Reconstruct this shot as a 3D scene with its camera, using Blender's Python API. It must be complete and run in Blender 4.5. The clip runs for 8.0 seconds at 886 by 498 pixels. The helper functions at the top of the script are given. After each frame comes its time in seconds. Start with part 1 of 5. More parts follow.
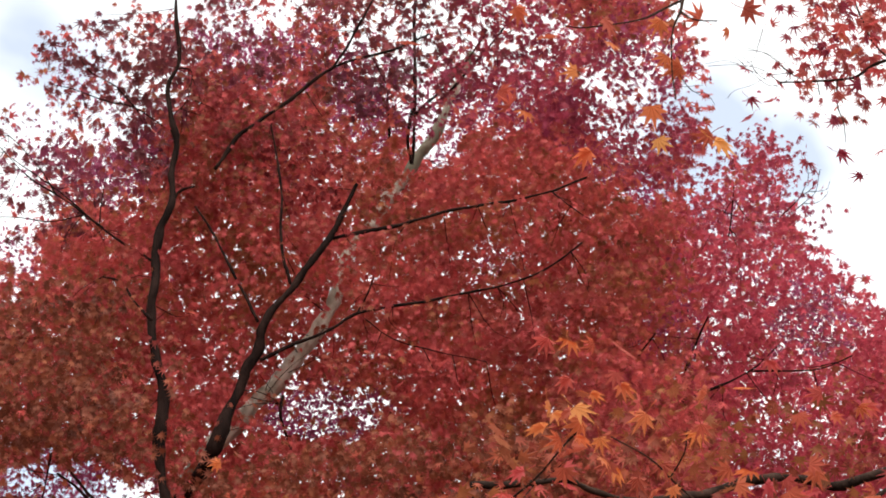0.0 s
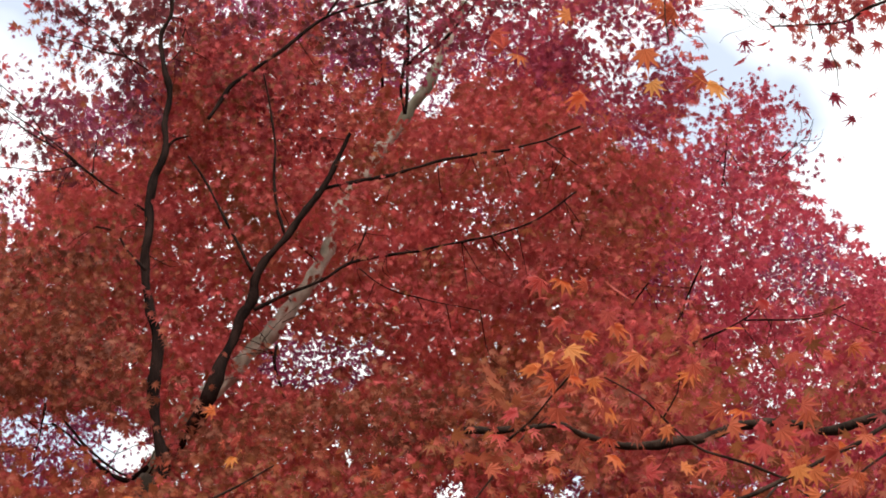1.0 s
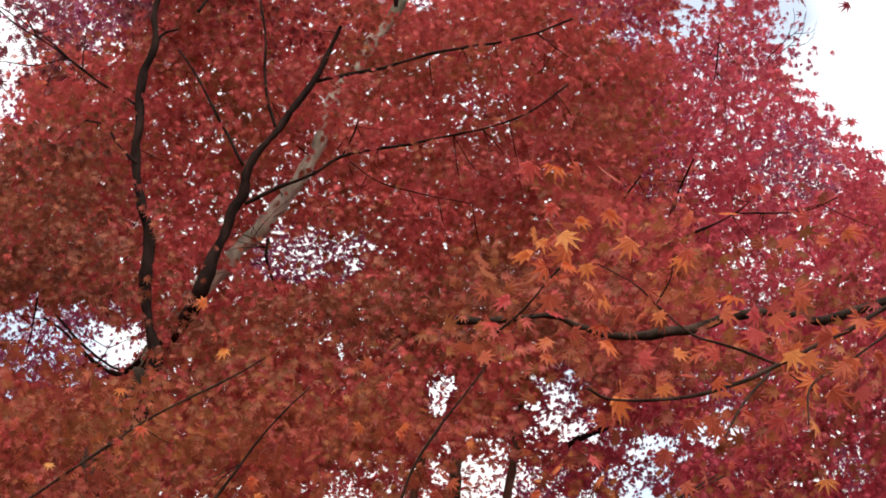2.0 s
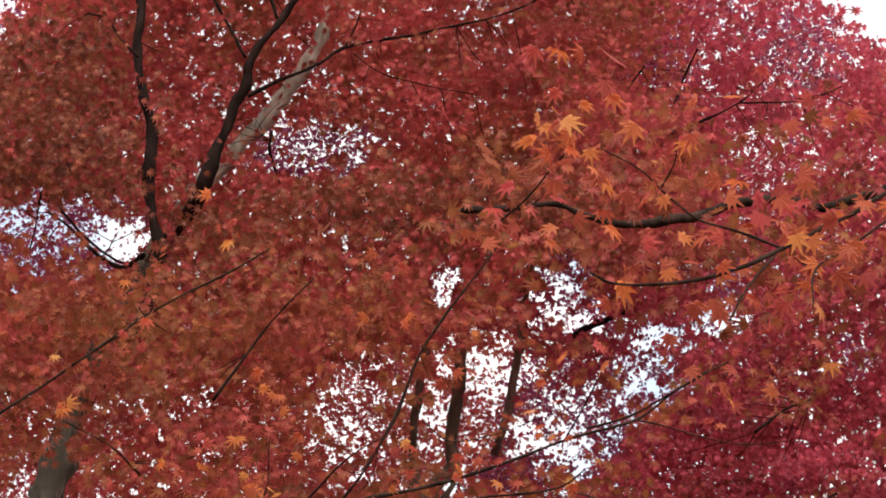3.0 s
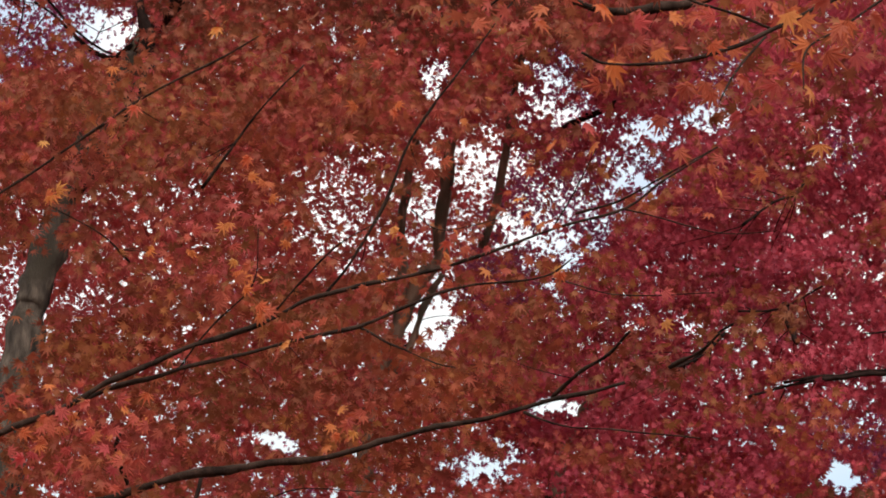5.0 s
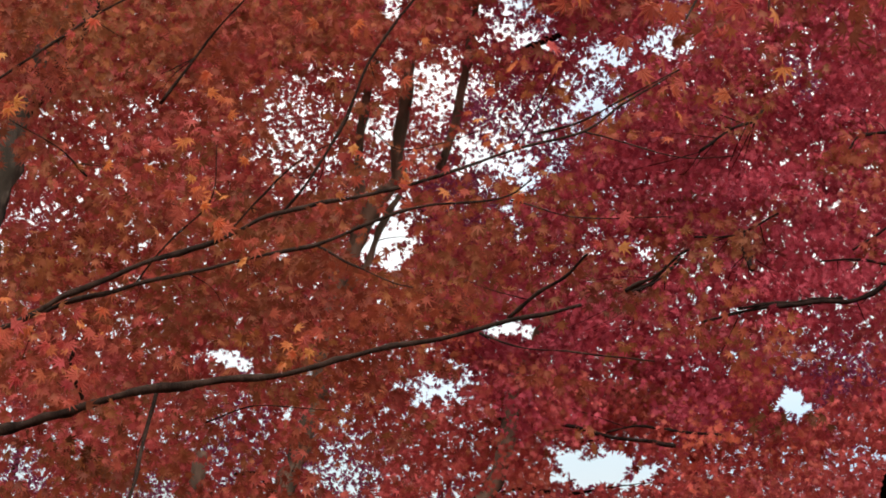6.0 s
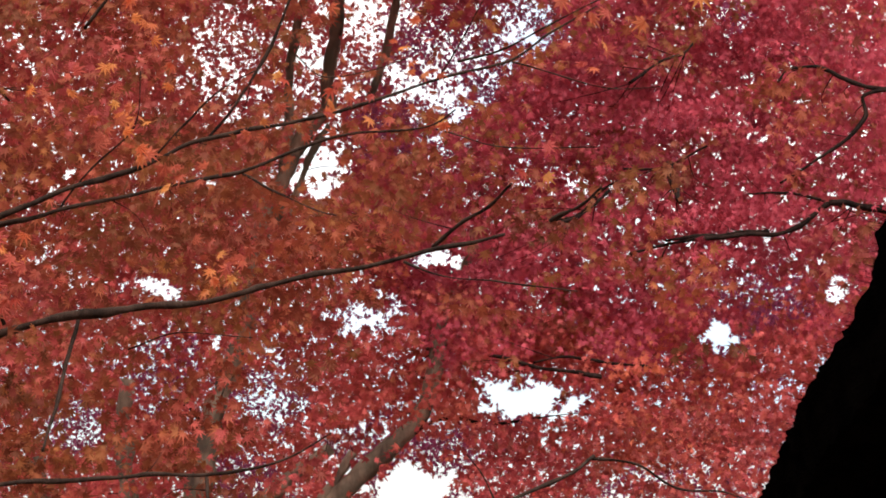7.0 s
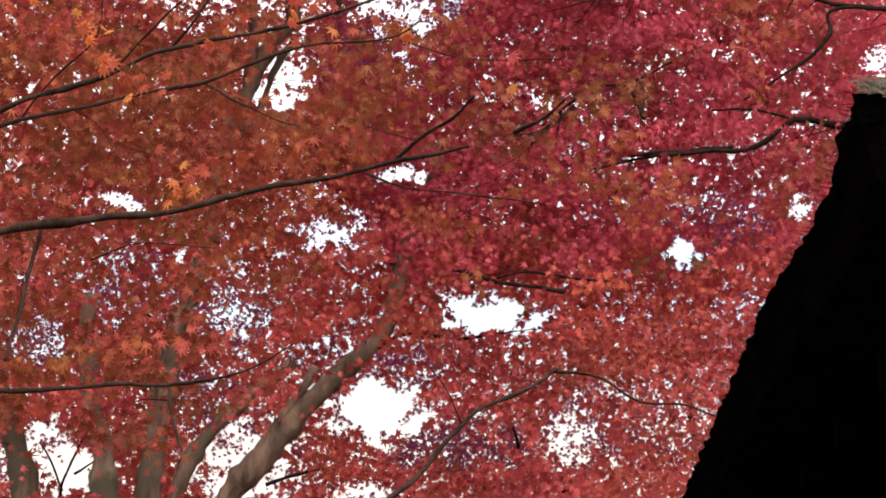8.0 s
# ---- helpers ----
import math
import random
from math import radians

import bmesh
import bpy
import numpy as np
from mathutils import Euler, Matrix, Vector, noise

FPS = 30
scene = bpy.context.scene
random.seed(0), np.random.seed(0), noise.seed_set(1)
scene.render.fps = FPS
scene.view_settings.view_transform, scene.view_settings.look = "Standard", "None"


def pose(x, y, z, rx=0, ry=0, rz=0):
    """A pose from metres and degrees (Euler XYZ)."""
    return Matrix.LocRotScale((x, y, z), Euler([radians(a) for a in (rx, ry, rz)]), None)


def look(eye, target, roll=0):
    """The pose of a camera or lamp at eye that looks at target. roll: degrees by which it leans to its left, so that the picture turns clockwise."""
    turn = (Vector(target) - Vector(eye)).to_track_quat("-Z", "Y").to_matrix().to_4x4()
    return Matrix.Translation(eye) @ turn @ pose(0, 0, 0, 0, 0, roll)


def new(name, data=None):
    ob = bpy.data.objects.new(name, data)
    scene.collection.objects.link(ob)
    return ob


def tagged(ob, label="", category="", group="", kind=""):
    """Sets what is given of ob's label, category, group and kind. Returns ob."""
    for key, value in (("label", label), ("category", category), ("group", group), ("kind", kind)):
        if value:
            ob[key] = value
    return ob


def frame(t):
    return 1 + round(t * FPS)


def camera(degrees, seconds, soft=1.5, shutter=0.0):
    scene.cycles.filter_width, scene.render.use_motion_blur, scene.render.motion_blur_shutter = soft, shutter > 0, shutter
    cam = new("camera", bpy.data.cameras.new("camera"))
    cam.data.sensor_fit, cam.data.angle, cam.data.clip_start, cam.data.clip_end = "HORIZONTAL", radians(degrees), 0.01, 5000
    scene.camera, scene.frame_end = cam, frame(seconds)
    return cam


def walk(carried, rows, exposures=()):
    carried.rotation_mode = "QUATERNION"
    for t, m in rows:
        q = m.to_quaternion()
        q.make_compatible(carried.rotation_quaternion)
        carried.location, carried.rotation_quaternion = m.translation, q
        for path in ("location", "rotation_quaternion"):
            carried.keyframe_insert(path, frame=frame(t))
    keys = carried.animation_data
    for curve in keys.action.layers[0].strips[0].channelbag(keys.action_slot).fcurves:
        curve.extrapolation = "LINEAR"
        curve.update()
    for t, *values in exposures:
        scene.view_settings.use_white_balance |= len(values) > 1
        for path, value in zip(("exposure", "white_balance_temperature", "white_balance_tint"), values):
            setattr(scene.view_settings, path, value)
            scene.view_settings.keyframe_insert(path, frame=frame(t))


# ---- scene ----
# ---- camera ----
cam = camera(22.2, 8.0, soft=1.85)
ROWS = [
    (0.0, 0.000, 0.000, 1.600, 121.000, -0.000, 0.000),
    (0.5, 0.003, 0.004, 1.590, 120.922, 0.069, -0.053),
    (1.0, -0.000, 0.003, 1.570, 119.825, 0.173, -0.090),
    (1.5, -0.001, 0.022, 1.564, 118.453, 0.226, -0.245),
    (3.0, 0.000, 0.059, 1.550, 114.546, 0.684, 0.042),
    (3.5, 0.007, 0.074, 1.538, 112.982, 0.658, 0.165),
    (4.0, 0.009, 0.085, 1.531, 111.810, 0.652, 0.252),
    (4.5, 0.005, 0.073, 1.516, 110.612, 0.710, 0.127),
    (6.0, -0.018, 0.087, 1.498, 107.497, 0.044, -1.713),
    (6.5, 0.014, 0.111, 1.478, 106.697, 0.023, -2.398),
    (7.0, 0.030, 0.093, 1.486, 105.772, 0.055, -3.408),
    (7.5, 0.037, 0.084, 1.496, 104.976, -0.001, -3.878),
    (8.0, 0.039, 0.099, 1.451, 103.752, 0.030, -4.325),
]
walk(cam, [(t, pose(x, y, z, rx, ry, rz)) for t, x, y, z, rx, ry, rz in ROWS],
     [(0.0, 0.71), (3.0, 0.73), (4.5, 0.46), (6.0, 0.56), (6.5, 0.76), (7.0, 0.95), (8.0, 1.0)])

# ---- light: bright broken cloud, a weak veiled sun ----
SUN_EL, SUN_AZ = radians(50), radians(170)
world = bpy.data.worlds.new("sky")
scene.world = world
world.use_nodes = True
wn, wl = world.node_tree.nodes, world.node_tree.links
wn.clear()


def wnode(kind, **kw):
    n = wn.new(kind)
    for k, v in kw.items():
        n.inputs[k].default_value = v
    return n


sky = wn.new("ShaderNodeTexSky")
sky.sky_type, sky.sun_disc, sky.sun_elevation, sky.sun_rotation = "NISHITA", False, SUN_EL, SUN_AZ
sky_bg = wnode("ShaderNodeBackground", Strength=0.15)
wl.new(sky.outputs[0], sky_bg.inputs["Color"])
coord = wn.new("ShaderNodeTexCoord")
flat = wn.new("ShaderNodeMapping")
flat.inputs["Scale"].default_value = (1.0, 1.0, 1.8)
flat.inputs["Location"].default_value = (1.7, 0.2, 0.9)
wl.new(coord.outputs["Generated"], flat.inputs["Vector"])
cloud = wnode("ShaderNodeTexNoise", Scale=4.0, Detail=5.0, Roughness=0.55)
wl.new(flat.outputs[0], cloud.inputs["Vector"])
ramp = wn.new("ShaderNodeValToRGB")
ramp.color_ramp.elements[0].position, ramp.color_ramp.elements[1].position = 0.26, 0.46
ramp.color_ramp.elements[0].color = (0.4, 0.4, 0.4, 1)
# Small breaks in the cloud, with the blue showing faintly through.
BREAKS = [(0.115, 0.822, 0.558, 0.022), (0.154, 0.826, 0.543, 0.02), (0.103, 0.836, 0.539, 0.015), (-0.183, 0.791, 0.584, 0.035), (0.064, 0.911, 0.407, 0.02), (0.102, 0.918, 0.383, 0.03), (-0.176, 0.892, 0.417, 0.04), (0.139, 0.904, 0.405, 0.03)]
cover_out = cloud.outputs["Fac"]
for bx, by, bz, wide in BREAKS:
    away = wn.new("ShaderNodeVectorMath")
    away.operation = "DISTANCE"
    away.inputs[1].default_value = (bx, by, bz)
    wl.new(coord.outputs["Generated"], away.inputs[0])
    rim = wn.new("ShaderNodeMapRange")
    rim.inputs["From Min"].default_value, rim.inputs["From Max"].default_value = 0.2 * wide, 1.5 * wide
    rim.inputs["To Min"].default_value, rim.inputs["To Max"].default_value = 0.22, 0.0
    wl.new(away.outputs["Value"], rim.inputs["Value"])
    less = wn.new("ShaderNodeMath")
    less.operation = "SUBTRACT"
    wl.new(cover_out, less.inputs[0])
    wl.new(rim.outputs["Result"], less.inputs[1])
    cover_out = less.outputs[0]
wl.new(cover_out, ramp.inputs["Fac"])
cloud_bg = wnode("ShaderNodeBackground", Strength=1.0)
height = wn.new("ShaderNodeSeparateXYZ")
wl.new(coord.outputs["Generated"], height.inputs[0])
haze = wn.new("ShaderNodeValToRGB")
haze.color_ramp.elements.new(0.4)
haze.color_ramp.elements.new(0.6)
for el, at, tone in zip(haze.color_ramp.elements, (0.15, 0.21, 0.31, 0.52), ((0.62, 0.575, 0.52, 1), (0.52, 0.61, 0.66, 1), (0.96, 0.95, 0.92, 1), (0.92, 0.94, 0.95, 1))):
    el.position, el.color = at, tone
wl.new(height.outputs["Z"], haze.inputs["Fac"])
wl.new(haze.outputs["Color"], cloud_bg.inputs["Color"])
blend = wn.new("ShaderNodeMixShader")
wl.new(ramp.outputs["Color"], blend.inputs[0])
wl.new(sky_bg.outputs[0], blend.inputs[1])
wl.new(cloud_bg.outputs[0], blend.inputs[2])
wout = wn.new("ShaderNodeOutputWorld")
wl.new(blend.outputs[0], wout.inputs["Surface"])

sun = new("sun", bpy.data.lights.new("sun", "SUN"))
sun.data.energy, sun.data.angle, sun.data.color = 2.6, radians(60), (1.0, 0.95, 0.88)
sun.matrix_world = look((math.sin(SUN_AZ) * 30 * math.cos(SUN_EL), math.cos(SUN_AZ) * 30 * math.cos(SUN_EL), 30 * math.sin(SUN_EL)), (0, 0, 0))


# ---- materials ----
def fresh(name):
    m = bpy.data.materials.new(name)
    m.use_nodes = True
    nt = m.node_tree
    return m, nt.nodes, nt.links, nt.nodes["Principled BSDF"]


def ramp_node(nodes, stops):
    r = nodes.new("ShaderNodeValToRGB")
    e = r.color_ramp.elements
    while len(e) < len(stops):
        e.new(0.5)
    for el, (p, c) in zip(e, stops):
        el.position, el.color = p, (*c, 1)
    return r


def leaf_material(name, reds, turned, patch=0.5, glow=0.5, single=False, brown=0.36, faded_shaded=None):
    """Thin autumn leaf: reds varies leaf by leaf, turned is the second colour family, in patches of the crown."""
    m, n, l, bsdf = fresh(name)
    if single:
        pick = n.new("ShaderNodeObjectInfo").outputs["Random"]
    else:
        even = n.new("ShaderNodeMapRange")
        even.inputs["To Min"].default_value, even.inputs["To Max"].default_value = 0.18, 0.88
        l.new(n.new("ShaderNodeNewGeometry").outputs["Random Per Island"], even.inputs["Value"])
        spray = n.new("ShaderNodeAttribute")
        spray.attribute_name = "tone"
        both_tones = n.new("ShaderNodeMix")
        both_tones.inputs["Factor"].default_value = 0.55
        l.new(even.outputs[0], both_tones.inputs["A"])
        l.new(spray.outputs["Fac"], both_tones.inputs["B"])
        pick = both_tones.outputs["Result"]
    a, b = ramp_node(n, reds), ramp_node(n, turned)
    l.new(pick, a.inputs[0])
    l.new(pick, b.inputs[0])
    geo = n.new("ShaderNodeNewGeometry")
    noise_n = n.new("ShaderNodeTexNoise")
    noise_n.inputs["Scale"].default_value, noise_n.inputs["Detail"].default_value = 1.1, 3.0
    layered = n.new("ShaderNodeVectorMath")
    layered.operation = "MULTIPLY"
    layered.inputs[1].default_value = (1.0, 0.8, 1.9)
    l.new(geo.outputs["Position"], layered.inputs[0])
    l.new(layered.outputs[0], noise_n.inputs["Vector"])
    sharp = n.new("ShaderNodeMapRange")
    sharp.inputs["From Min"].default_value, sharp.inputs["From Max"].default_value = 1 - patch - 0.1, 1 - patch + 0.1
    l.new(noise_n.outputs["Fac"], sharp.inputs["Value"])
    mix = n.new("ShaderNodeMix")
    mix.data_type = "RGBA"
    l.new(sharp.outputs[0], mix.inputs["Factor"])
    l.new(a.outputs[0], mix.inputs["A"])
    l.new(b.outputs[0], mix.inputs["B"])
    # Brown patches: partly real leaf colour, partly crown shadow put into the colour.
    third = ramp_node(n, faded_shaded or BROWN)
    l.new(pick, third.inputs[0])
    drift = n.new("ShaderNodeTexNoise")
    drift.inputs["Scale"].default_value, drift.inputs["Detail"].default_value = 1.6, 4.0
    away = n.new("ShaderNodeVectorMath")
    away.inputs[1].default_value = (7.3, 2.1, 5.9)
    l.new(layered.outputs[0], away.inputs[0])
    l.new(away.outputs[0], drift.inputs["Vector"])
    soft = n.new("ShaderNodeMapRange")
    soft.inputs["From Min"].default_value, soft.inputs["From Max"].default_value = 0.93 - brown, 1.07 - brown
    soft.inputs["To Max"].default_value = 0.85
    l.new(drift.outputs["Fac"], soft.inputs["Value"])
    browned = n.new("ShaderNodeMix")
    browned.data_type = "RGBA"
    l.new(soft.outputs[0], browned.inputs["Factor"])
    l.new(mix.outputs["Result"], browned.inputs["A"])
    l.new(third.outputs[0], browned.inputs["B"])
    fine = n.new("ShaderNodeTexNoise")
    fine.inputs["Scale"].default_value, fine.inputs["Detail"].default_value = 60.0, 2.0
    l.new(geo.outputs["Position"], fine.inputs["Vector"])
    vary = n.new("ShaderNodeMapRange")
    vary.inputs["To Min"].default_value, vary.inputs["To Max"].default_value = 0.88, 1.12
    l.new(fine.outputs["Fac"], vary.inputs["Value"])
    tint = n.new("ShaderNodeMix")
    tint.data_type, tint.blend_type = "RGBA", "MULTIPLY"
    tint.inputs["Factor"].default_value = 1.0
    l.new(browned.outputs["Result"], tint.inputs["A"])
    shade = vary.outputs[0]
    if not single:
        fade = n.new("ShaderNodeMapRange")
        fade.inputs["To Min"].default_value, fade.inputs["To Max"].default_value = 0.68, 1.32
        l.new(spray.outputs["Fac"], fade.inputs["Value"])
        times = n.new("ShaderNodeMath")
        times.operation = "MULTIPLY"
        l.new(vary.outputs[0], times.inputs[0])
        l.new(fade.outputs[0], times.inputs[1])
        shade = times.outputs[0]
    l.new(shade, tint.inputs["B"])
    l.new(tint.outputs["Result"], bsdf.inputs["Base Color"])
    bsdf.inputs["Roughness"].default_value = 0.55
    bsdf.inputs["Specular IOR Level"].default_value = 0.2
    thin = n.new("ShaderNodeBsdfTranslucent")
    l.new(tint.outputs["Result"], thin.inputs["Color"])
    both = n.new("ShaderNodeMixShader")
    both.inputs[0].default_value = glow
    l.new(bsdf.outputs[0], both.inputs[1])
    l.new(thin.outputs[0], both.inputs[2])
    l.new(both.outputs[0], n["Material Output"].inputs["Surface"])
    return m


def rough_material(name, dark, light, scale, bump=0.4, rough=0.9, stretch=(1, 1, 1), spots=None, sheen=0.2):
    m, n, l, bsdf = fresh(name)
    tc = n.new("ShaderNodeTexCoord")
    mp = n.new("ShaderNodeMapping")
    mp.inputs["Scale"].default_value = stretch
    l.new(tc.outputs["Object"], mp.inputs["Vector"])
    big = n.new("ShaderNodeTexNoise")
    big.inputs["Scale"].default_value, big.inputs["Detail"].default_value = scale, 8.0
    l.new(mp.outputs[0], big.inputs["Vector"])
    r = ramp_node(n, [(0.33, dark), (0.68, light)])
    l.new(big.outputs["Fac"], r.inputs[0])
    colour = r.outputs[0]
    if spots:
        patch = n.new("ShaderNodeTexNoise")
        patch.inputs["Scale"].default_value, patch.inputs["Detail"].default_value = scale * 0.22, 5.0
        l.new(tc.outputs["Object"], patch.inputs["Vector"])
        pr = ramp_node(n, [(0.5, (0, 0, 0)), (0.6, (1, 1, 1))])
        l.new(patch.outputs["Fac"], pr.inputs[0])
        mx = n.new("ShaderNodeMix")
        mx.data_type = "RGBA"
        mx.inputs["B"].default_value = (*spots, 1)
        l.new(pr.outputs[0], mx.inputs["Factor"])
        l.new(colour, mx.inputs["A"])
        colour = mx.outputs["Result"]
    l.new(colour, bsdf.inputs["Base Color"])
    fine = n.new("ShaderNodeTexNoise")
    fine.inputs["Scale"].default_value, fine.inputs["Detail"].default_value = scale * 6, 4.0
    l.new(mp.outputs[0], fine.inputs["Vector"])
    bp = n.new("ShaderNodeBump")
    bp.inputs["Strength"].default_value, bp.inputs["Distance"].default_value = bump, 0.01
    l.new(fine.outputs["Fac"], bp.inputs["Height"])
    l.new(bp.outputs[0], bsdf.inputs["Normal"])
    bsdf.inputs["Roughness"].default_value = rough
    bsdf.inputs["Specular IOR Level"].default_value = sheen
    return m


CRIMSON = [(0.0, (0.49, 0.072, 0.078)), (0.45, (0.54, 0.086, 0.087)), (0.85, (0.60, 0.105, 0.097)), (1.0, (0.66, 0.14, 0.115))]
ROSE = [(0.0, (0.42, 0.052, 0.084)), (0.45, (0.50, 0.064, 0.099)), (0.85, (0.57, 0.082, 0.111)), (1.0, (0.65, 0.12, 0.135))]
WINE = [(0.0, (0.26, 0.036, 0.06)), (0.5, (0.36, 0.048, 0.08)), (0.9, (0.46, 0.064, 0.095)), (1.0, (0.55, 0.10, 0.12))]
ORANGE = [(0.0, (0.41, 0.085, 0.055)), (0.4, (0.48, 0.105, 0.06)), (0.85, (0.55, 0.135, 0.065)), (1.0, (0.66, 0.21, 0.08))]
RUST = [(0.0, (0.225, 0.0423, 0.0279)), (0.5, (0.297, 0.0603, 0.0324)), (0.85, (0.369, 0.0828, 0.0369)), (1.0, (0.54, 0.171, 0.054))]
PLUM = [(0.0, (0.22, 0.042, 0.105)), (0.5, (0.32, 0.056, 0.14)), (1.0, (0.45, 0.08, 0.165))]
# Maroon darkened to stand in for backlit silhouettes against the sky.
MAROON_BACKLIT = [(0.0, (0.13, 0.036, 0.045)), (0.5, (0.21, 0.05, 0.058)), (0.9, (0.31, 0.066, 0.066)), (1.0, (0.42, 0.1, 0.08))]
# Dead-leaf brown, darkened further to stand in for shade on foliage.
DEAD_SHADE = [(0.0, (0.165, 0.046, 0.029)), (0.5, (0.24, 0.065, 0.035)), (0.9, (0.32, 0.090, 0.043)), (1.0, (0.4, 0.15, 0.055))]
# Red darkened in place of shade and backlight on these leaves.
RED_SHADED = [(0.0, (0.27, 0.038, 0.045)), (0.5, (0.35, 0.048, 0.055)), (0.9, (0.43, 0.062, 0.062)), (1.0, (0.5, 0.1, 0.08))]
SALMON = [(0.0, (0.40, 0.085, 0.075)), (0.45, (0.50, 0.11, 0.095)), (0.85, (0.56, 0.14, 0.11)), (1.0, (0.6, 0.2, 0.13))]
GOLD = [(0.0, (0.62, 0.13, 0.06)), (0.4, (0.68, 0.20, 0.07)), (0.75, (0.72, 0.27, 0.085)), (1.0, (0.74, 0.36, 0.11))]
BROWN = [(0.0, (0.18, 0.052, 0.038)), (0.5, (0.26, 0.072, 0.044)), (0.85, (0.35, 0.10, 0.05)), (1.0, (0.44, 0.18, 0.065))]
OCHRE = [(0.0, (0.20, 0.062, 0.030)), (0.5, (0.28, 0.094, 0.037)), (0.85, (0.37, 0.138, 0.045)), (1.0, (0.52, 0.26, 0.072))]
leaf_old = leaf_material("leaf_red", CRIMSON, ORANGE, 0.36, glow=0.54, brown=0.45, faded_shaded=OCHRE)
leaf_rust_shade = leaf_material("leaf_russet_shade", DEAD_SHADE, RUST, 0.25, glow=0.4, brown=0.3)
leaf_right = leaf_material("leaf_crimson", ROSE, WINE, 0.36, brown=0.40, faded_shaded=OCHRE)
leaf_centre = leaf_material("leaf_scarlet", CRIMSON, ORANGE, 0.42, brown=0.34)
leaf_left = leaf_material("leaf_rust", RUST, CRIMSON, 0.40, brown=0.47, faded_shaded=OCHRE)
# Dark plum puts backlight and lens fringe into the small far leaves.
leaf_far = leaf_material("leaf_backlit_plum", MAROON_BACKLIT, PLUM, 0.6, glow=0.35, brown=0.12)
leaf_shade_red = leaf_material("leaf_shade_deep_red", RED_SHADED, RUST, 0.4, glow=0.45, brown=0.36)
leaf_backlit = leaf_material("leaf_backlit_maroon", MAROON_BACKLIT, PLUM, 0.4, glow=0.35, brown=0.3)
leaf_wine = leaf_material("leaf_wine", WINE, PLUM, 0.4, glow=0.45, brown=0.25)
leaf_gold = leaf_material("leaf_gold", GOLD, ORANGE, 0.4, glow=0.6, single=True, brown=0.25)
leaf_ruby = leaf_material("leaf_ruby", CRIMSON, ORANGE, 0.4, glow=0.65, single=True, brown=0.2)
leaf_wine_single = leaf_material("leaf_garnet", WINE, SALMON, 0.4, glow=0.55, single=True, brown=0.3)
leaf_salmon = leaf_material("leaf_salmon", SALMON, ROSE, 0.4, glow=0.6, single=True, brown=0.35)
leaf_tip = leaf_material("leaf_vermilion", ORANGE, CRIMSON, 0.4, glow=0.6, single=True, brown=0.25)
# Limb bark with the silhouette shade put into its near-black colour.
bark_shaded = rough_material("bark_shaded", (0.007, 0.004, 0.0035), (0.030, 0.016, 0.013), 14, 0.8, stretch=(1, 1, 0.35), sheen=0.05)
bark_brown = rough_material("bark_brown", (0.014, 0.008, 0.006), (0.055, 0.031, 0.023), 14, 0.8, stretch=(1, 1, 0.35), sheen=0.08)
bark_grey = rough_material("bark_grey", (0.014, 0.010, 0.008), (0.13, 0.097, 0.075), 16, 1.0, stretch=(1, 1, 0.3), spots=(0.045, 0.034, 0.024))
bark_tan = rough_material("bark_tan", (0.06, 0.038, 0.028), (0.27, 0.18, 0.13), 10, 0.6, stretch=(1, 1, 0.3), spots=(0.09, 0.072, 0.05))
# Leader bark, paler to put the sunlight on it into the colour.
bark_lit = rough_material("bark_lit", (0.26, 0.215, 0.17), (0.62, 0.54, 0.45), 9, 0.5, stretch=(1, 1, 0.4), spots=(0.17, 0.155, 0.11))
# Near-black thatch, timber and boards: the eave's deep shade put into their colours.
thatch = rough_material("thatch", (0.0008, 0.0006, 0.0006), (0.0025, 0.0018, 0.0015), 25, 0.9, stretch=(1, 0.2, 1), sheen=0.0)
thatch_pale = rough_material("thatch_weathered", (0.025, 0.02, 0.015), (0.17, 0.135, 0.10), 30, 0.7)
timber = rough_material("timber_shade_black", (0.0008, 0.0006, 0.0005), (0.0028, 0.0019, 0.0015), 12, 0.4, 0.8, stretch=(1, 0.15, 1), sheen=0.0)
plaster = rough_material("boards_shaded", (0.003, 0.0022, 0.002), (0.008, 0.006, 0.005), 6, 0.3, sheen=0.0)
litter = rough_material("leaf_litter", (0.05, 0.028, 0.018), (0.16, 0.07, 0.04), 5, 0.8)

# For the unseen slope that is added to block low sky light.
blocker_green = rough_material("light_block_slope", (0.012, 0.016, 0.008), (0.05, 0.045, 0.02), 1.2, 1.0)


# ---- building blocks ----
def part(name, mesh, material, parent, label="", matrix=None):
    """A mesh (or bmesh) as one part under a thing."""
    if isinstance(mesh, bmesh.types.BMesh):
        data = bpy.data.meshes.new(name)
        mesh.to_mesh(data)
        mesh.free()
        mesh = data
    if material and not mesh.materials:
        mesh.materials.append(material)
    ob = new(name, mesh)
    ob.parent = parent
    if matrix is not None:
        ob.matrix_local = matrix
    return tagged(ob, label)


def thing(name, at, label, category, group="", kind=""):
    ob = new(name)
    ob.empty_display_size = 0.2
    ob.location = at
    ob["foot"] = at
    return tagged(ob, label, category, group, kind)


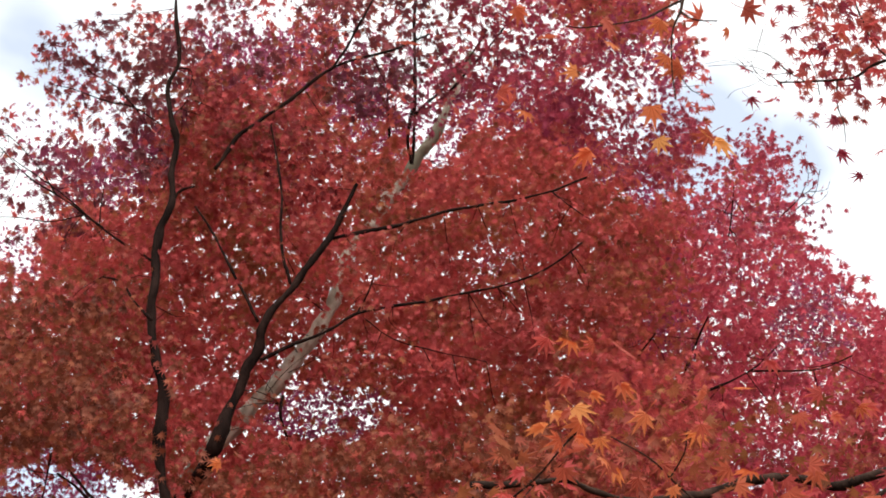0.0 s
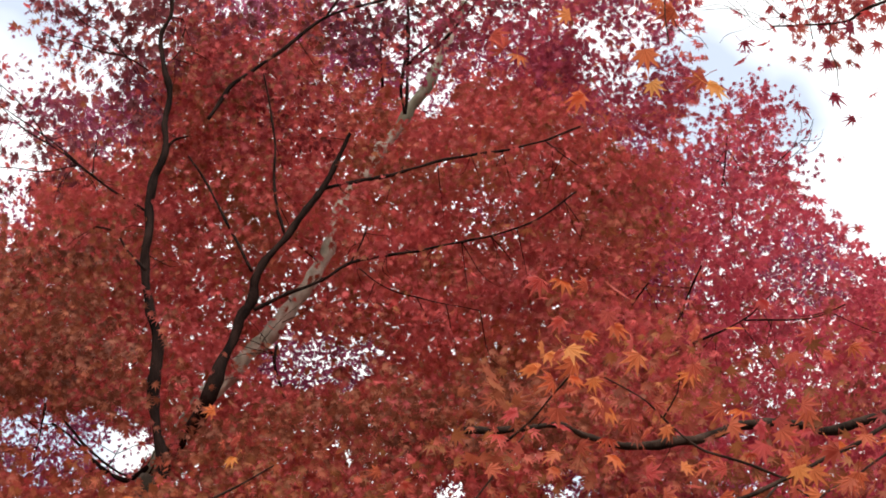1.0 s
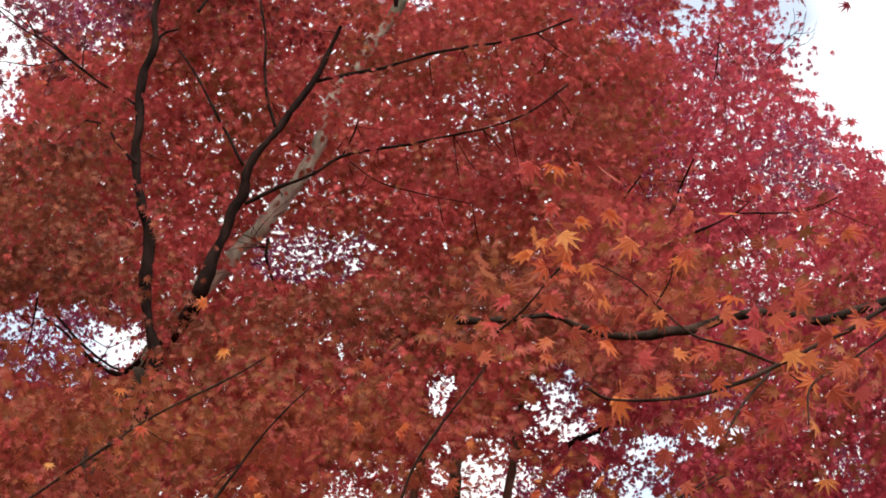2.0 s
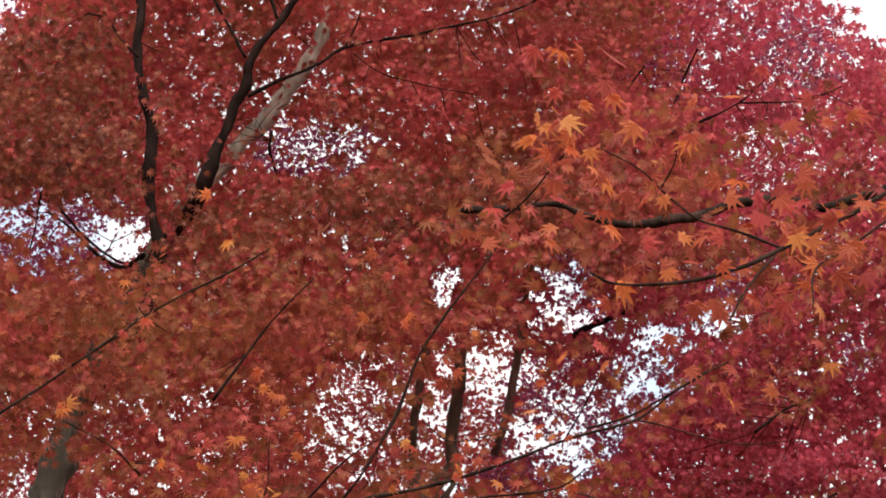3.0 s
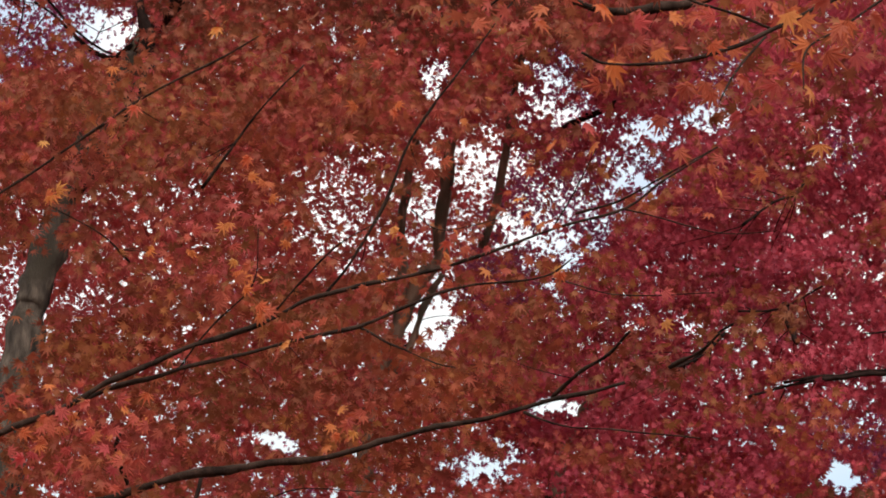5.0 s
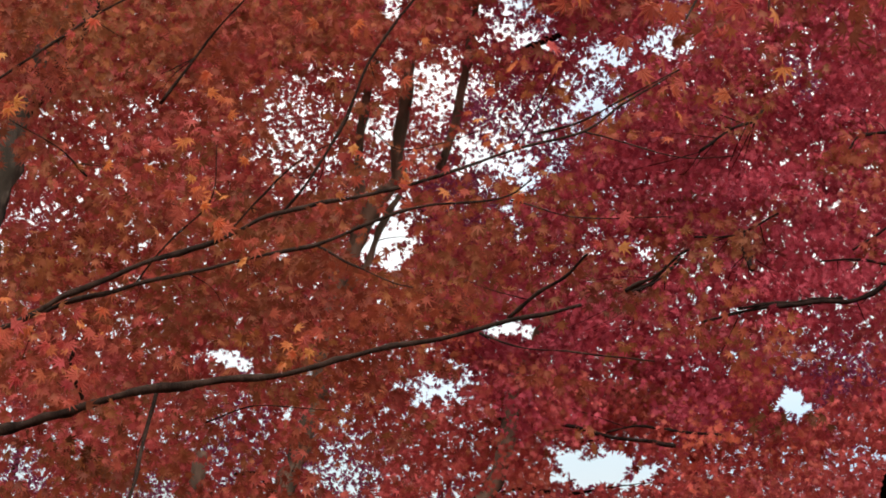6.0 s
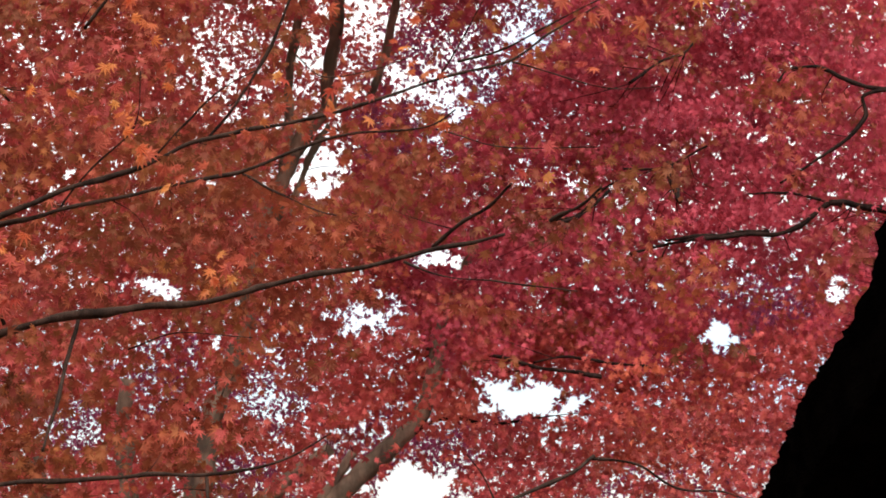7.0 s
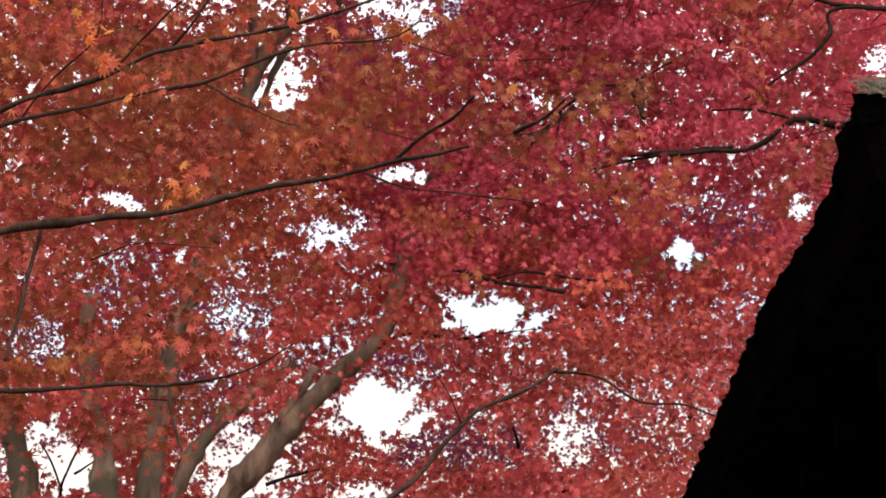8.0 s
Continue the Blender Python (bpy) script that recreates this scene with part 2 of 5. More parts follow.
def glide(pts, steps):
    """Catmull-Rom through pts."""
    p = [Vector(q) for q in pts]
    p = [p[0] * 2 - p[1]] + p + [p[-1] * 2 - p[-2]]
    out = []
    for i in range(1, len(p) - 2):
        for k in range(steps):
            t = k / steps
            a, b, c, d = p[i - 1:i + 3]
            out.append(0.5 * (2 * b + (c - a) * t + (2 * a - 5 * b + 4 * c - d) * t * t + (3 * b - 3 * c + d - a) * t ** 3))
    out.append(p[-2])
    return out


def tube(bm, path, r0, r1, sides=8, knots=0.38):
    """A tapering, slightly knotted branch along path, closed at both ends."""
    rings, up = [], Vector((0.3, 0.9, 0.2)).normalized()
    for i, q in enumerate(path):
        way = (path[min(i + 1, len(path) - 1)] - path[max(i - 1, 0)]).normalized()
        a = way.cross(up).normalized()
        b = way.cross(a)
        f = i / (len(path) - 1)
        r = r0 + (r1 - r0) * f
        r *= 1 + knots * noise.noise(q * 4.0) + knots * 0.8 * noise.noise(q * 13.0)
        w = q + (a * noise.noise(q * 5 + Vector((9, 0, 0))) + b * noise.noise(q * 5)) * (min(r * 0.8, 0.022) + 0.003) + a * noise.noise(q * 14) * min(r * 0.25, 0.006)
        rings.append([bm.verts.new(w + (a * math.cos(k * math.tau / sides) + b * math.sin(k * math.tau / sides)) * r * (1 + 0.10 * math.sin(3 * k + i))) for k in range(sides)])
    for s, t in zip(rings, rings[1:]):
        for k in range(sides):
            f = bm.faces.new((s[k], s[(k + 1) % sides], t[(k + 1) % sides], t[k]))
            f.smooth = True
    bm.faces.new(rings[0][::-1])
    bm.faces.new(rings[-1])


BRANCHES = {}


def limb(tree, name, pts, r0, r1):
    """One trunk, limb or branch of a tree; remembered, so that twigs can grow from it."""
    bm = bmesh.new()
    path = glide(pts, 7)
    tube(bm, path, r0, r1, 14 if r0 > 0.06 else 10 if r0 > 0.025 else 7)
    BRANCHES.setdefault(tree.name, []).extend(path[len(path) // 4::4] if name != "trunk" and r0 > 0.005 else [])
    foot = Vector(tree["foot"])
    bm.transform(Matrix.Translation(-foot))
    return part(name, bm, {"leader": bark_lit, "stem": bark_tan, "trunk": bark_grey}.get(name, bark_brown if "thin" in tree["label"] else bark_shaded), tree)


def leaf_shape(lobes, broad=0.0):
    """A palmate maple leaf, 1 wide, with lobes joined further out where broad, stalk at the origin, tip along y; side lobes curve back to the stalk. Vertices, triangles and area."""
    angles = {7: [-112, -74, -36, 0, 36, 74, 112], 5: [-96, -46, 0, 46, 96], 3: [-70, 0, 70]}[lobes]
    reach = {7: [0.36, 0.54, 0.66, 0.72, 0.66, 0.54, 0.36], 5: [0.44, 0.62, 0.74, 0.62, 0.44], 3: [0.52, 0.64, 0.52]}[lobes]
    dent = {7: 0.20, 5: 0.22, 3: 0.30}[lobes] + broad
    at = [(0.0, 0.0, 0.0)]
    tips, dents = [], []
    for i, (a, r) in enumerate(zip(angles, reach)):
        tips.append(len(at))
        at.append((math.sin(radians(a)) * r, 0.13 + math.cos(radians(a)) * r, -0.22 * r * r))
        if i + 1 < lobes:
            mid = radians((a + angles[i + 1]) / 2)
            dents.append(len(at))
            at.append((math.sin(mid) * dent, 0.13 + math.cos(mid) * dent, 0.03))
    h = lobes // 2
    faces = [(0, dents[i], tips[i]) for i in range(h + 1)] + [(0, tips[i], dents[i - 1]) for i in range(h, lobes)]
    if lobes > 3:
        faces += [(tips[i], dents[i - 1], 0) for i in range(1, h)] + [(tips[i], 0, dents[i]) for i in range(h + 1, lobes - 1)]
    v, f = np.array(at, dtype=np.float32), np.array(faces, dtype=np.int32)
    e1, e2 = v[f[:, 1]] - v[f[:, 0]], v[f[:, 2]] - v[f[:, 0]]
    return v, f, float(np.abs(np.cross(e1, e2)[:, 2]).sum() / 2)


SHAPES = {n: leaf_shape(n) for n in (3, 5, 7)}
LEAF7 = leaf_shape(7, 0.07)
rng = np.random.default_rng(7)


def turns(n, droop, bias=(0, -0.85, -0.2), spread=0.6, who=None):
    """n random leaf poses: tips spread sideways and hang by droop, faces look out over the path; who: the spray of each leaf, whose leaves lie alike."""
    az = rng.uniform(0, math.tau, n)
    tip = np.stack([np.cos(az), 0.5 * np.sin(az), -droop * rng.uniform(0.0, 2.0, n)], 1)
    tip /= np.linalg.norm(tip, axis=1, keepdims=True)
    face = rng.normal(0, spread if who is None else 0.5 * spread, (n, 3)) + bias
    if who is not None and n:
        face += rng.normal(0, spread, (int(who.max()) + 1, 3))[who]
    side = np.cross(tip, face)
    side /= np.linalg.norm(side, axis=1, keepdims=True)
    return np.stack([side, tip, np.cross(side, tip)], 2)


def leaf_mesh(name, shape, at, rot, size, tone=None):
    """All leaves of a crown in one mesh; tone: how light each leaf's spray has turned, 0 to 1."""
    v0, f0, _ = shape
    n, k = len(at), len(v0)
    curl = rng.uniform(0.3, 1.9, (n, 1))
    local = np.repeat(v0[None], n, 0) * size[:, None, None]
    local[:, :, 2] *= curl
    v = (np.einsum("nij,nkj->nki", rot, local) + at[:, None]).reshape(-1, 3)
    f = (f0[None] + (np.arange(n) * k)[:, None, None]).reshape(-1, 3)
    me = bpy.data.meshes.new(name)
    me.vertices.add(len(v))
    me.vertices.foreach_set("co", v.astype(np.float32).ravel())
    me.loops.add(f.size)
    me.loops.foreach_set("vertex_index", f.astype(np.int32).ravel())
    me.polygons.add(len(f))
    me.polygons.foreach_set("loop_start", np.arange(0, f.size, 3, dtype=np.int32))
    me.update(calc_edges=True)
    tone = np.full(n, 0.5) if tone is None else tone
    me.attributes.new("tone", "FLOAT", "POINT").data.foreach_set("value", np.repeat(tone, k).astype(np.float32))
    return me


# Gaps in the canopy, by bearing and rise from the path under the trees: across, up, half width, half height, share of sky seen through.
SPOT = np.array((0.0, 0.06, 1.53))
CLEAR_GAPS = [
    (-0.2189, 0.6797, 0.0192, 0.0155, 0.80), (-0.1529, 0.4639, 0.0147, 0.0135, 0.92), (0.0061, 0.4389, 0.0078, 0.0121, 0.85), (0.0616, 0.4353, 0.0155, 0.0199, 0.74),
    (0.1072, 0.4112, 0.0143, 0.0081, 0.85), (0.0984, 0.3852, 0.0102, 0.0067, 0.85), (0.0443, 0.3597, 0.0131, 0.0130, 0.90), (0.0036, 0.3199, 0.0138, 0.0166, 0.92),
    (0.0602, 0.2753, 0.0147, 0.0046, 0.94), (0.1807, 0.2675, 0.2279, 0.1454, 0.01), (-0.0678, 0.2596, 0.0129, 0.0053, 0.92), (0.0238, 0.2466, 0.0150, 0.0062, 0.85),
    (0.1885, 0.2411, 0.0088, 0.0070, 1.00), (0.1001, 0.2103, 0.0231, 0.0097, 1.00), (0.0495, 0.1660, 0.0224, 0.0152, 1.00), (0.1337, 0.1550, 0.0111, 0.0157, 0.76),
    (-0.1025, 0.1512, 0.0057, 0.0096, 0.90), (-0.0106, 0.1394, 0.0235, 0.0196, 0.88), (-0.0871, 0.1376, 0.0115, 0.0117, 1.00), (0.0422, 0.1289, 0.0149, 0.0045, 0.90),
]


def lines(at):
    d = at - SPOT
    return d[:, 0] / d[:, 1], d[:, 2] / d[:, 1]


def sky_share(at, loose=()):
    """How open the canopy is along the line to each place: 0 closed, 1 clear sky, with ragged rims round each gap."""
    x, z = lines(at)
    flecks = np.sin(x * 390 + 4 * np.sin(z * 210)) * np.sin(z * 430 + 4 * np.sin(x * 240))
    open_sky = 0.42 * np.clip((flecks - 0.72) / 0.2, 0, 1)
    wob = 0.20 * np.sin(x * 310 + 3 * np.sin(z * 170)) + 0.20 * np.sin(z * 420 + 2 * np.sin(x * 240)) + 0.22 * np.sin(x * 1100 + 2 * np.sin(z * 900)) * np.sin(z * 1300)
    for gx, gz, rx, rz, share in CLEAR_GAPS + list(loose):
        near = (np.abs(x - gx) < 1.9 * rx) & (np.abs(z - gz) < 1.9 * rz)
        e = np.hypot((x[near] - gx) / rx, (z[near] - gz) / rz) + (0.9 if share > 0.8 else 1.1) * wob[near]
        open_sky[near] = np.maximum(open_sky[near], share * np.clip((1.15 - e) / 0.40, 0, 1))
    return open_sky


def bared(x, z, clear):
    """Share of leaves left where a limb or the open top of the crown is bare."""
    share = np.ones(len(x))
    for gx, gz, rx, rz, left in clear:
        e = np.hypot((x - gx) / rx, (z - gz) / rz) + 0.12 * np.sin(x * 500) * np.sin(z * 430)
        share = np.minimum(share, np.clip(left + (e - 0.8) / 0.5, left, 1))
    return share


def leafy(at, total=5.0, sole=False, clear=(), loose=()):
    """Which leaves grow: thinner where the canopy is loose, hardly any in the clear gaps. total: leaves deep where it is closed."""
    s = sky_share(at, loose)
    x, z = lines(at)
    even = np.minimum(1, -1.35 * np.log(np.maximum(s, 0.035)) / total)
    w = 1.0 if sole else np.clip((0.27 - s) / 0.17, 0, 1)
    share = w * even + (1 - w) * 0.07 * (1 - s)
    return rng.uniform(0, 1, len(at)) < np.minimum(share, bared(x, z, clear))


LACE = 2.3


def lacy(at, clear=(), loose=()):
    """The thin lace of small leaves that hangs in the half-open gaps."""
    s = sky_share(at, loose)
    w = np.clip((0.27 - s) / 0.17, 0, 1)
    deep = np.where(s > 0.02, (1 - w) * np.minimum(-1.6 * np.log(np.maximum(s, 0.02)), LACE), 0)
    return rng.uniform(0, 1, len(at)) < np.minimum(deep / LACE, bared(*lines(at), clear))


def inside(poly, x, z):
    hit = np.zeros(len(x), bool)
    for (ax, az), (bx, bz) in zip(poly, poly[1:] + poly[:1]):
        cross = ((az > z) != (bz > z)) & (x < (bx - ax) * (z - az) / (bz - az + 1e-12) + ax)
        hit ^= cross
    return hit


def crown(tree, outline, y0, y1, cover, size, material, lobes=5, droop=0.5, spray=22, twigs=0, total=5.0, sole=False, label="", ragged=0.006, feather=0.003, clear=(), gaps_only=False, spread=0.34, pad=1.0, loose=()):
    """Leaves in flat layered sprays through the part of the tree's crown inside the outline, cover leaves deep; thin twigs carry some sprays."""
    px, pz = [q[0] for q in outline], [q[1] for q in outline]
    yc = (y0 + y1) / 2
    box = (max(px) - min(px)) * (max(pz) - min(pz)) * yc * yc
    count = int(cover * box / (0.645 * SHAPES[lobes][2] * size * size) / spray)
    y = rng.uniform(y0, y1, count)
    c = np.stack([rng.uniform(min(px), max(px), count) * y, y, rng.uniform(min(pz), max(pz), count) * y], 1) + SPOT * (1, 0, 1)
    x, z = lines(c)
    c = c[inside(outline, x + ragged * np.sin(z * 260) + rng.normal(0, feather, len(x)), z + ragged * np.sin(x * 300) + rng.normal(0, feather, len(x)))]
    reach = rng.uniform(2.2, 4.6, len(c)) * size * pad
    who = np.repeat(np.arange(len(c)), spray)
    n = len(who)
    ang, rad = rng.uniform(0, math.tau, n), np.sqrt(rng.uniform(0, 1, n))
    tilt = rng.normal(0, 0.35, (len(c), 2))
    dx, dy = np.cos(ang) * rad * reach[who], np.sin(ang) * rad * reach[who]
    at = c[who] + np.stack([dx, dy, dx * tilt[who, 0] + dy * tilt[who, 1] + rng.normal(0, 0.5 * size, n)], 1)
    x, z = lines(at)
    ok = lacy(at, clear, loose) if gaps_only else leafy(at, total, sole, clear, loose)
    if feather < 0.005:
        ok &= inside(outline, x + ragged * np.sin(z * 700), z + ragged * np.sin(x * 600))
    at, who = at[ok], who[ok]
    foot = np.array(tree["foot"])
    tone = np.clip(rng.normal(0.5, 0.2, len(c)), 0, 1)
    sizes = size * rng.uniform(0.65, 1.2, len(at))
    me = leaf_mesh("crown", SHAPES[lobes], at - foot, turns(len(at), droop, spread=spread, who=who), sizes, tone[who])
    ob = part("crown", me, material, tree, label)
    ob["kind"] = "stuff"
    if twigs and tree.name in BRANCHES:
        bones = np.array([tuple(q) for q in BRANCHES[tree.name]])
        bm = bmesh.new()
        made = 0
        used = np.zeros(len(bones), int)
        for q in c[leafy(c, loose=loose)]:
            d = np.linalg.norm(bones - q, axis=1)
            d[used > 1] = 9
            k = int(d.argmin())
            if 0.12 < d[k] * 13 / yc < 0.65 and abs(q[2] - bones[k][2]) < 0.6 * d[k]:
                used[k] += 1
                a, b = Vector(bones[k]), Vector(q)
                mid = (a + b) / 2 + Vector(rng.normal(0, 0.08, 3)) * d[k]
                tube(bm, [v - Vector(foot) for v in glide([a, mid, b], 3)], 0.0028 * yc / 13 + 0.0003, 0.001 * yc / 13 + 0.0002, 4, 0.05)
                made += 1
                if made >= twigs:
                    break
        tw = part("twig_spray", bm, bark_shaded, tree)
        tw["kind"] = "stuff"
    print(tree.name, len(at), "leaves")
    return ob


def single_leaves(tree, sprays, each, size, materials, droop=0.7, depth=0.25, cap=300, shape=LEAF7):
    """Large near leaves, each an object of its own, on hair-thin stalks."""
    foot = Vector(tree["foot"])
    shapes = []
    for mat in materials:
        for curl in (0.6, 1.3, 2.0):
            v, f, _ = shape
            v = v.copy()
            v[:, 2] *= curl
            bm = bmesh.new()
            vs = [bm.verts.new(q) for q in v.tolist()]
            for t in f.tolist():
                bm.faces.new([vs[i] for i in t])
            stalk = [Vector((0, 0.02, 0.0)), Vector((0.015, -0.25, 0.03)), Vector((0.0, -0.5, 0.1))]
            tube(bm, stalk, 0.012, 0.016, 3, 0.0)
            me = bpy.data.meshes.new("leaf")
            bm.to_mesh(me)
            bm.free()
            me.materials.append(mat)
            shapes.append(me)
    made, rest = 0, []
    for x, y, z, rx, rz in sprays:
        n = max(1, round(each * rx * rz / (size * size)))
        rot = turns(n, droop, (0, -1.0, 0.25), 0.55)
        for k in range(n):
            a, r = rng.uniform(0, math.tau), math.sqrt(rng.uniform(0, 1))
            at = Vector((x + math.cos(a) * r * rx, y + rng.uniform(-depth, depth), z + math.sin(a) * r * rz))
            s = size * rng.uniform(0.7, 1.2)
            made += 1
            if made > cap:
                rest.append((at - foot, rot[k], s))
                continue
            m = Matrix.Translation(at - foot) @ Matrix(rot[k].tolist()).to_4x4() @ Matrix.Diagonal((s, s, s, 1))
            part("leaf", shapes[int(rng.integers(len(shapes)))], None, tree, "", m)
    if rest:
        me = leaf_mesh("crown", shape, np.array([tuple(q[0]) for q in rest]), np.array([q[1] for q in rest]), np.array([q[2] for q in rest]))
        part("crown", me, materials[0], tree)["kind"] = "stuff"


# ---- ground ----
bm = bmesh.new()
bmesh.ops.create_grid(bm, x_segments=60, y_segments=60, size=400)
for v in bm.verts:
    v.co.z = 0.12 * noise.noise(v.co * 0.03) * min(1, v.co.length / 60) - 0.02
ground = part("ground", bm, litter, None)
tagged(ground, "earth covered with fallen maple leaves", "ground", kind="structure")

# Added, unseen slope behind the path: closes the place, keeps low sky off undersides.
bm = bmesh.new()
rows = []
for i in range(49):
    a = radians(150 + 240 * i / 48)
    ring = []
    for k, (r, h) in enumerate(((14, -0.3), (16, 2.2), (19, 4), (24, 5.5), (30, 6.5))):
        r += 1.6 * noise.noise(Vector((a * 4, k, 1)))
        ring.append(bm.verts.new((math.cos(a) * r, math.sin(a) * r, h + (1.0 * noise.noise(Vector((a * 5, k * 0.7, 3))) if k else 0))))
    rows.append(ring)
for s, t in zip(rows, rows[1:]):
    for k in range(4):
        bm.faces.new((s[k], t[k], t[k + 1], s[k + 1]))
slope = part("backdrop", bm, blocker_green, None)
tagged(slope, "unseen dark slope added behind the path to block light", "hillside", kind="structure")

# ---- trees ----
OLD_CROWN = [(-0.2631, 0.6982), (-0.2205, 0.6982), (-0.2325, 0.7281), (-0.2133, 0.7549), (-0.1704, 0.7666), (-0.1413, 0.7511), (-0.1343, 0.7943), (0.1073, 0.8144), (0.1395, 0.7357), (0.1410, 0.6835), (0.1253, 0.6441), (0.1241, 0.6232), (0.1354, 0.5430), (0.1321, 0.4449), (-0.0454, 0.4000), (-0.2637, 0.3798), (-0.2951, 0.6163)]
RIGHT_CROWN = [(0.1028, 0.6406), (0.1247, 0.6336), (0.1502, 0.6619), (0.1707, 0.6763), (0.1816, 0.6691), (0.1752, 0.6476), (0.1884, 0.6266), (0.1899, 0.6094), (0.2083, 0.5924), (0.2237, 0.5724), (0.2655, 0.5366), (0.3088, 0.3479), (0.2834, 0.2723), (0.2446, 0.2365), (0.1602, 0.2191), (0.0570, 0.2227), (0.0113, 0.3024), (0.0601, 0.4926)]
CENTRE_CROWN = [(-0.2626, 0.4260), (-0.0458, 0.4471), (0.0450, 0.4400), (0.0550, 0.2650), (0.1200, 0.2480), (0.2650, 0.2700), (0.2550, 0.2100), (0.1910, 0.1062), (-0.1631, 0.1034)]
GAP_HIGH = [(-0.2626, 0.4260), (-0.0458, 0.4471), (0.0450, 0.4400), (0.0550, 0.3050), (-0.2300, 0.3050)]
GAP_LOW = [(-0.2300, 0.3050), (0.0550, 0.3050), (0.0550, 0.2650), (0.1200, 0.2480), (0.2650, 0.2700), (0.2550, 0.2100), (0.1910, 0.1062), (-0.1631, 0.1034)]
LEFT_CROWN = [(-0.2820, 0.4547), (-0.0958, 0.4522), (-0.0193, 0.4303), (0.0610, 0.3913), (0.1000, 0.3980), (0.0850, 0.3600), (0.0500, 0.3200), (0.0300, 0.2700), (0.0000, 0.2414), (-0.0132, 0.2214), (-0.0183, 0.1698), (-0.1797, 0.1378)]
LOW_CROWN = [(0.0217, 0.1857), (0.1341, 0.2082), (0.2387, 0.2204), (0.1961, 0.1063), (0.0029, 0.1047), (0.0222, 0.1449)]
REACH_CROWN = [(0.0345, 0.4061), (0.1369, 0.4048), (0.2301, 0.3605), (0.2522, 0.2816), (0.2623, 0.2801), (0.1990, 0.2092), (0.0827, 0.2074), (0.0071, 0.2425), (0.0196, 0.3297)]
NEAR_CROWN = [(0.0192, 0.5208), (0.0965, 0.5463), (0.1652, 0.5079), (0.2467, 0.5077), (0.2339, 0.4035), (0.1288, 0.4049), (0.0787, 0.4349), (0.0221, 0.4687)]
HIGH_CROWN = [(-0.2617, 0.6854), (-0.2321, 0.6927), (-0.2196, 0.6890), (-0.2142, 0.6799), (-0.1985, 0.6909), (-0.2137, 0.7075), (-0.2287, 0.7206), (-0.2178, 0.7530), (-0.2011, 0.7580), (-0.1719, 0.7658), (-0.1558, 0.7588), (-0.1411, 0.7472), (-0.1339, 0.7863), (-0.1122, 0.7943), (-0.1071, 0.7511), (-0.0819, 0.7434), (-0.0773, 0.7943), (0.0369, 0.8023), (0.0296, 0.7243), (-0.0073, 0.6799), (-0.0436, 0.6872), (-0.0813, 0.7243), (-0.1385, 0.7019), (-0.1442, 0.6476), (-0.1775, 0.6163), (-0.2125, 0.6128), (-0.2521, 0.5992)]
HIGH_SIDE = [(0.0114, 0.8023), (0.1088, 0.8124), (0.1235, 0.7549), (0.1410, 0.7357), (0.1286, 0.7056), (0.1423, 0.6799), (0.1237, 0.6424), (0.0942, 0.6476), (0.0530, 0.6727), (0.0231, 0.6945), (-0.0012, 0.6727), (-0.0195, 0.6945), (-0.0074, 0.7395)]
RUST_LEFT = [(-0.2433, 0.5697), (-0.1870, 0.5864), (-0.1535, 0.5631), (-0.1449, 0.4628), (-0.2317, 0.4628)]
RUST_SHADE_BAND = [(-0.0727, 0.4964), (-0.0392, 0.4991), (0.0112, 0.5048), (0.0699, 0.5025), (0.0661, 0.4731), (0.0161, 0.4661), (-0.0335, 0.4683), (-0.0723, 0.4718)]
RUST_HIGH = [(-0.1467, 0.7174), (-0.1102, 0.7250), (-0.0800, 0.7440), (-0.0428, 0.7478), (-0.0362, 0.7249), (-0.0666, 0.7099), (-0.0934, 0.6914), (-0.1065, 0.6446), (-0.1301, 0.6411), (-0.1414, 0.6805)]
RUST_FORK = [(-0.1324, 0.4910), (-0.1113, 0.4845), (-0.0947, 0.4843), (-0.0913, 0.4599), (-0.1291, 0.4423)]
LIMB_BARE = [(-0.1521, 0.6203, 0.0047, 0.0118, 0.06), (-0.1511, 0.6052, 0.0047, 0.0117, 0.06), (-0.1501, 0.5903, 0.0047, 0.0115, 0.06), (-0.1491, 0.5755, 0.0046, 0.0113, 0.06), (-0.1482, 0.5610, 0.0046, 0.0112, 0.06), (-0.1450, 0.5564, 0.0046, 0.0112, 0.06), (-0.1441, 0.5422, 0.0046, 0.0110, 0.06), (-0.1431, 0.5281, 0.0045, 0.0109, 0.06), (-0.1409, 0.5243, 0.0048, 0.0108, 0.06), (-0.1400, 0.5104, 0.0048, 0.0107, 0.06), (-0.1391, 0.4967, 0.0047, 0.0106, 0.06), (-0.1383, 0.4832, 0.0047, 0.0104, 0.06), (-0.1374, 0.4698, 0.0047, 0.0103, 0.06)]
TRUNK_FOOT = [(-0.1745, 0.3476, 0.0090, 0.0101, 0.06), (-0.1798, 0.3309, 0.0089, 0.0100, 0.06), (-0.1861, 0.3145, 0.0094, 0.0099, 0.06), (-0.1918, 0.2982, 0.0094, 0.0103, 0.06)]
BACKLIT_TOP = [(-0.1410, 0.7438), (-0.0949, 0.7554), (-0.0200, 0.7554), (-0.0256, 0.7023), (-0.0430, 0.6479), (-0.1078, 0.6304), (-0.1352, 0.6444)]
WINE_TOP = [(0.1264, 0.6365), (0.1458, 0.6613), (0.1681, 0.6794), (0.1824, 0.6685), (0.1792, 0.6471), (0.1909, 0.6260), (0.1857, 0.5986), (0.1504, 0.5952), (0.1222, 0.6122)]
